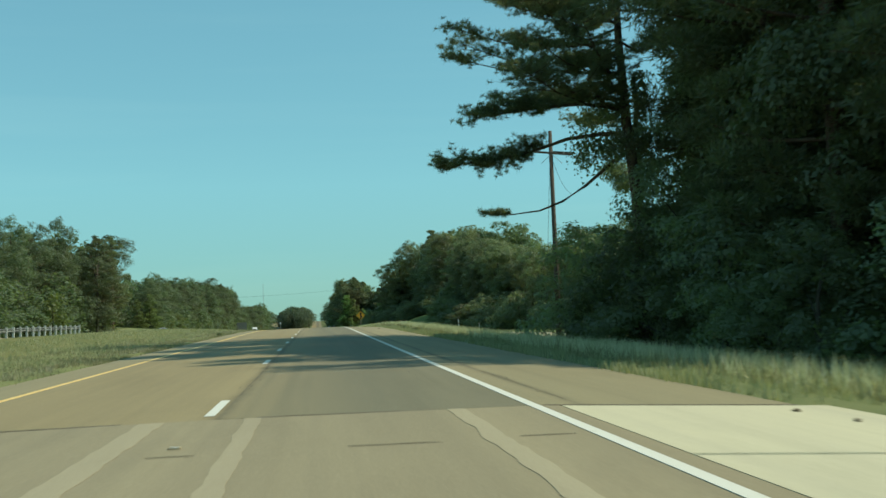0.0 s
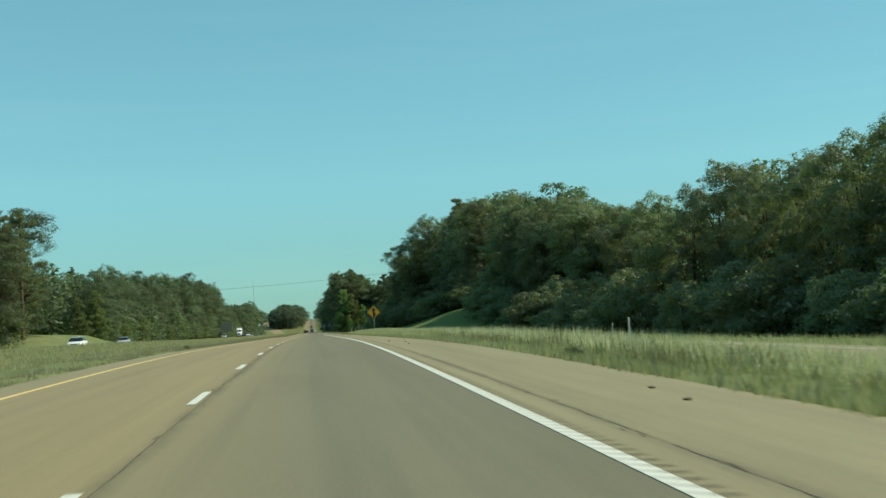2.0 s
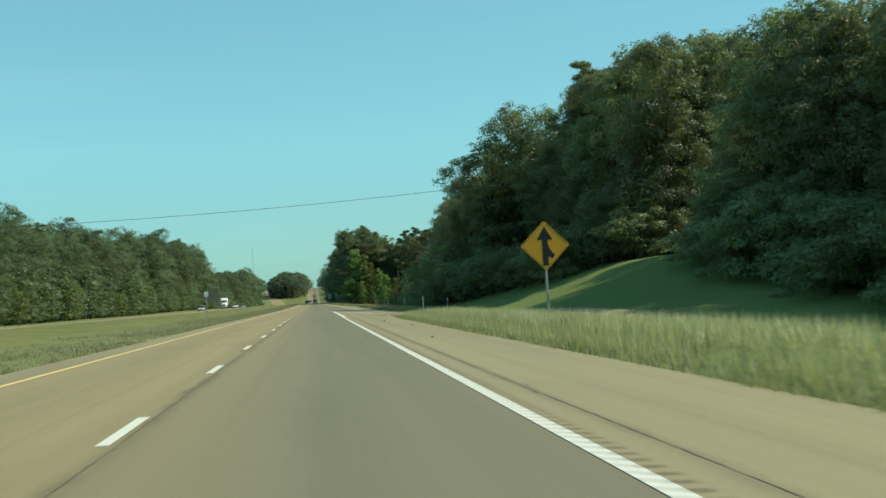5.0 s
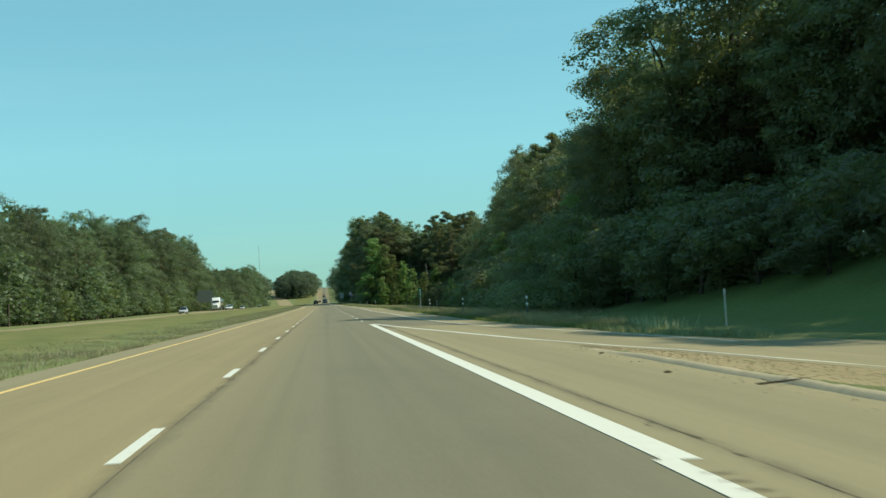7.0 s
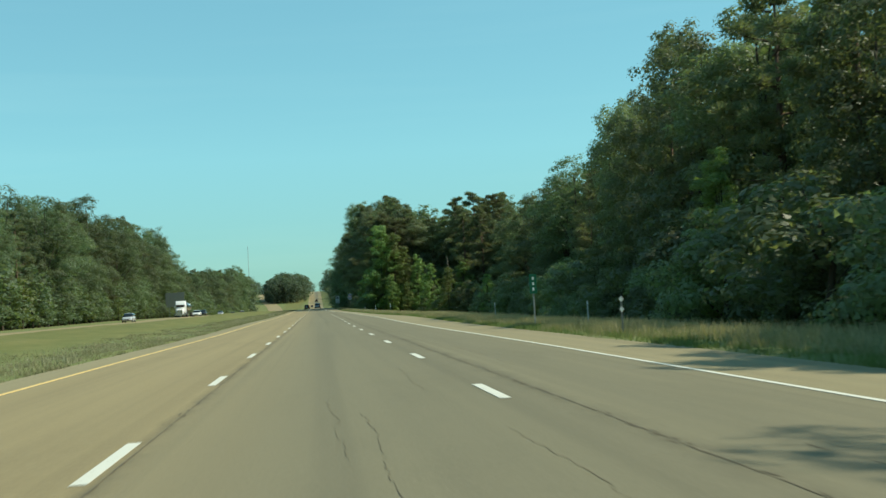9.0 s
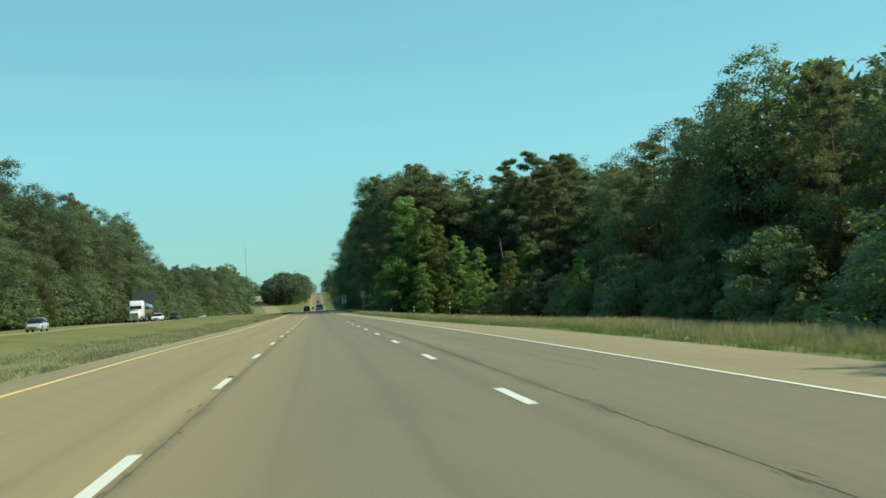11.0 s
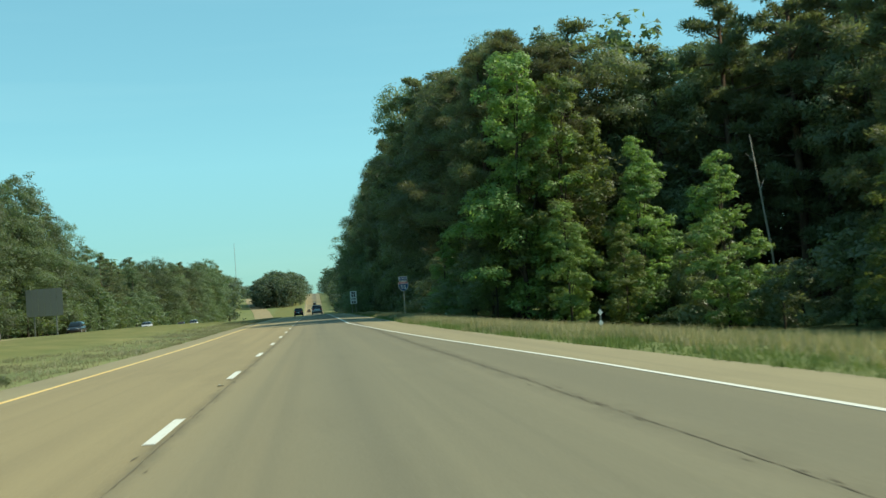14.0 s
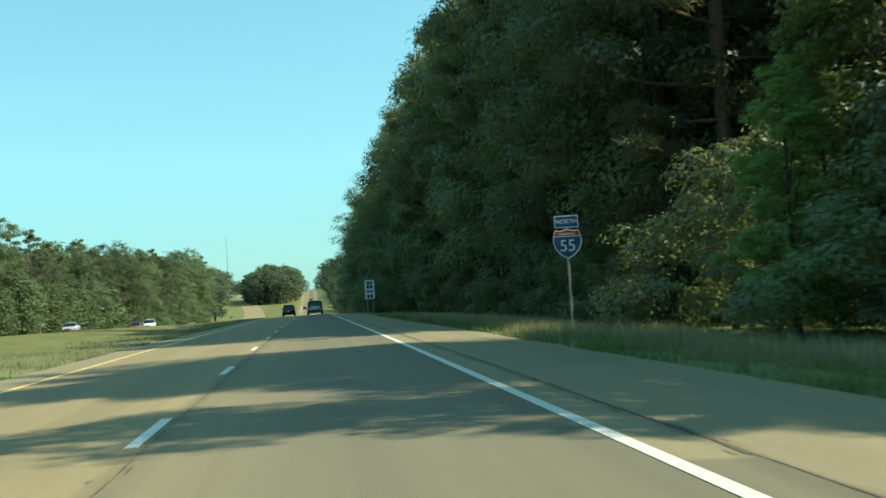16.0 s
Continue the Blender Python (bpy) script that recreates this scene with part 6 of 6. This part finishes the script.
def tank_truck(x, y, rz):
    ob = thing("tank_truck", "white truck tractor pulling a silver tank trailer on the opposite carriageway", "truck", (x, y, float(lie(x, y)) + 0.02), rz)
    lofted([(-0.9, 1.2, 1.15, 0.9, 3.75), (0.9, 1.2, 1.15, 0.8, 3.85), (1.5, 1.2, 1.1, 0.8, 2.7)], P_WHITE, ob, "cab", "white sleeper cab")
    lofted([(1.5, 1.0, 0.95, 0.7, 2.1), (3.0, 0.98, 0.85, 0.6, 1.95), (3.4, 0.95, 0.75, 0.5, 1.75)], P_WHITE, ob, "hood", "white hood")
    part("windscreen", box(2.0, 0.06, 0.75, (0, 1.52, 2.55), 0.02, pose(0, 0, 0, -12)), M_GLASS_DARK, ob, "dark windscreen")
    part("grille", box(1.3, 0.06, 1.0, (0, 3.42, 1.15), 0.02), M_CHROME, ob, "chrome grille")
    part("bumper", box(2.4, 0.2, 0.35, (0, 3.5, 0.55), 0.05), M_CHROME, ob, "chrome bumper")
    for k in range(2):
        part("marker", box(0.7, 0.05, 0.16, (-0.5 + k, 0.95, 3.55), 0.02), M_SIGN_BLACK, ob, "dark roof vent")
    for sx in (-1, 1):
        part("exhaust_stack", rod(0.08, 0.08, 3.0, (sx * 1.15, -1.05, 2.6)), M_CHROME, ob, "chrome exhaust stack")
        part("fuel_tank", rod(0.32, 0.32, 1.3, (sx * 1.0, 0.2, 0.75), pose(0, 0, 0, 90), 14), M_CHROME, ob)
        part("headlamp", box(0.3, 0.1, 0.3, (sx * 0.85, 3.35, 1.2), 0.04), M_LAMP_CLEAR, ob)
        part("mirror", box(0.12, 0.12, 0.6, (sx * 1.4, 1.3, 2.5), 0.03), P_WHITE, ob)
        for wy in (2.6, -2.2, -3.5, -11.5, -12.8):
            wheel(ob, sx * 1.0, wy, 0.52, 0.45 if wy < 2 else 0.3)
    tank = part("tank", rod(1.05, 1.05, 11.5, (0, -7.6, 2.45), pose(0, 0, 0, 90), 28), M_CHROME, ob, "polished silver tank", True)
    for k in range(5):
        part("band", rod(1.075, 1.075, 0.08, (0, -2.6 - 2.5 * k, 2.45), pose(0, 0, 0, 90), 28), M_STEEL, tank)
    part("chassis", box(1.0, 13.0, 0.25, (0, -6.8, 1.1), 0.03), M_SIGN_BLACK, ob)


tank_truck(-32.4, 593.5, 180)


# ---- litter and debris on the pavement ----
def debris(name, label, x, y, s, seed, material):
    rng = np.random.default_rng(seed)
    bm = bmesh.new()
    bmesh.ops.create_icosphere(bm, subdivisions=2, radius=1.0)
    for v in bm.verts:
        v.co *= 1 + rng.normal(0, 0.22)
    bmesh.ops.scale(bm, vec=s, verts=bm.verts)
    me = bpy.data.meshes.new(name)
    bm.to_mesh(me)
    bm.free()
    me.materials.append(material)
    ob = new(name, me)
    ob.matrix_basis = pose(x, y, float(lie(x, y)) + s[2] * 0.7, 0, 0, float(rng.uniform(0, 180)))
    tagged(ob, label, "debris")


M_DEBRIS = plain("dead_leaves_brown", (0.19, 0.15, 0.095), 0.9)
for i, (x, y) in enumerate(((3.28, 201.6), (4.06, 218.0), (3.24, 105.0), (3.46, 109.1), (4.24, 119.7), (3.0, 112.0), (4.9, 261.3), (4.58, 3.4), (4.7, 2.2), (4.2, -0.4), (3.9, 76.0), (4.1, 78.0), (3.7, 152.0), (4.4, 255.5), (3.6, 229.5))):
    debris("road_debris", "small brown clump of dead leaves on the pavement", x, y, (0.05, 0.035, 0.02), 50 + i, M_DEBRIS)
debris("road_litter", "crumpled white litter at the verge", 5.3, 199.0, (0.022, 0.02, 0.014), 90, M_SIGN_WHITE)
debris("road_litter", "crumpled white litter in the grass", 9.2, 411.0, (0.06, 0.06, 0.05), 91, M_SIGN_WHITE)
debris("road_litter", "crumpled white bag lying in the verge turf", 8.85, 481.2, (0.13, 0.11, 0.11), 92, M_SIGN_WHITE)


def gravel():
    """Loose stones strewn over the gore and along the curb."""
    rng = np.random.default_rng(88)
    n = 2600
    y = rng.uniform(244.0, 265.0, n)
    x = np.where(rng.uniform(0, 1, n) < 0.94, rng.uniform(5.3, 1.0 + np.minimum(ramp_left(y) - 1.5, 6.2)), rng.normal(4.85, 0.2, n))
    r = rng.uniform(0.004, 0.013, (n, 1, 1)) * np.array([1.2, 1.0, 0.7])
    corner = np.array([(1, 0, 0), (-1, 0, 0), (0, 1, 0), (0, -1, 0), (0, 0, 1), (0, 0, -1)], float)
    v = np.stack([x, y, lie(x, y) + 0.006], 1)[:, None] + corner * r * rng.uniform(0.7, 1.3, (n, 6, 1))
    tri = np.array([(0, 2, 4), (2, 1, 4), (1, 3, 4), (3, 0, 4), (2, 0, 5), (1, 2, 5), (3, 1, 5), (0, 3, 5)])
    f = (np.arange(n)[:, None, None] * 6 + tri).reshape(-1, 3)
    tagged(new("loose_gravel", quick_mesh("loose_gravel", v.reshape(-1, 3), f, plain("loose_stones", (0.31, 0.25, 0.155), 0.9, 0, 0.2, 0.3, 1.5))), "loose brown stones strewn over the gore beside the curb", "gravel", "", "stuff")


gravel()
ob = thing("fallen_branch", "small dead branch lying against the asphalt curb", "branch", (5.0, 253.0, float(lie(5.0, 253.0)) + 0.02))
child("stem", limb_mesh("stem", [[((-0.28, 0.1, 0.0), 0.012), ((0.0, 0.0, 0.02), 0.014), ((0.3, -0.06, 0.05), 0.006)], [((0.0, 0.0, 0.02), 0.008), ((0.14, 0.12, 0.09), 0.004)], [((-0.12, 0.04, 0.01), 0.007), ((-0.2, 0.16, 0.06), 0.003)]], M_BARK, 5), ob)


def pavement_marker(x, y):
    ob = thing("pavement_marker", "raised pale reflective marker on the lane line", "road stud", (x, y, float(lie(x, y))))
    part("base", box(0.11, 0.1, 0.016, (0, 0, 0.009), 0.004), M_CURB, ob)
    part("lens", box(0.08, 0.03, 0.012, (0, -0.03, 0.014), 0.003), M_SIGN_WHITE, ob, "clear lens")


for y in (1.5, 33.5, 53.5, 198.0, 402.0, 507.0):
    pavement_marker(-1.83, y)
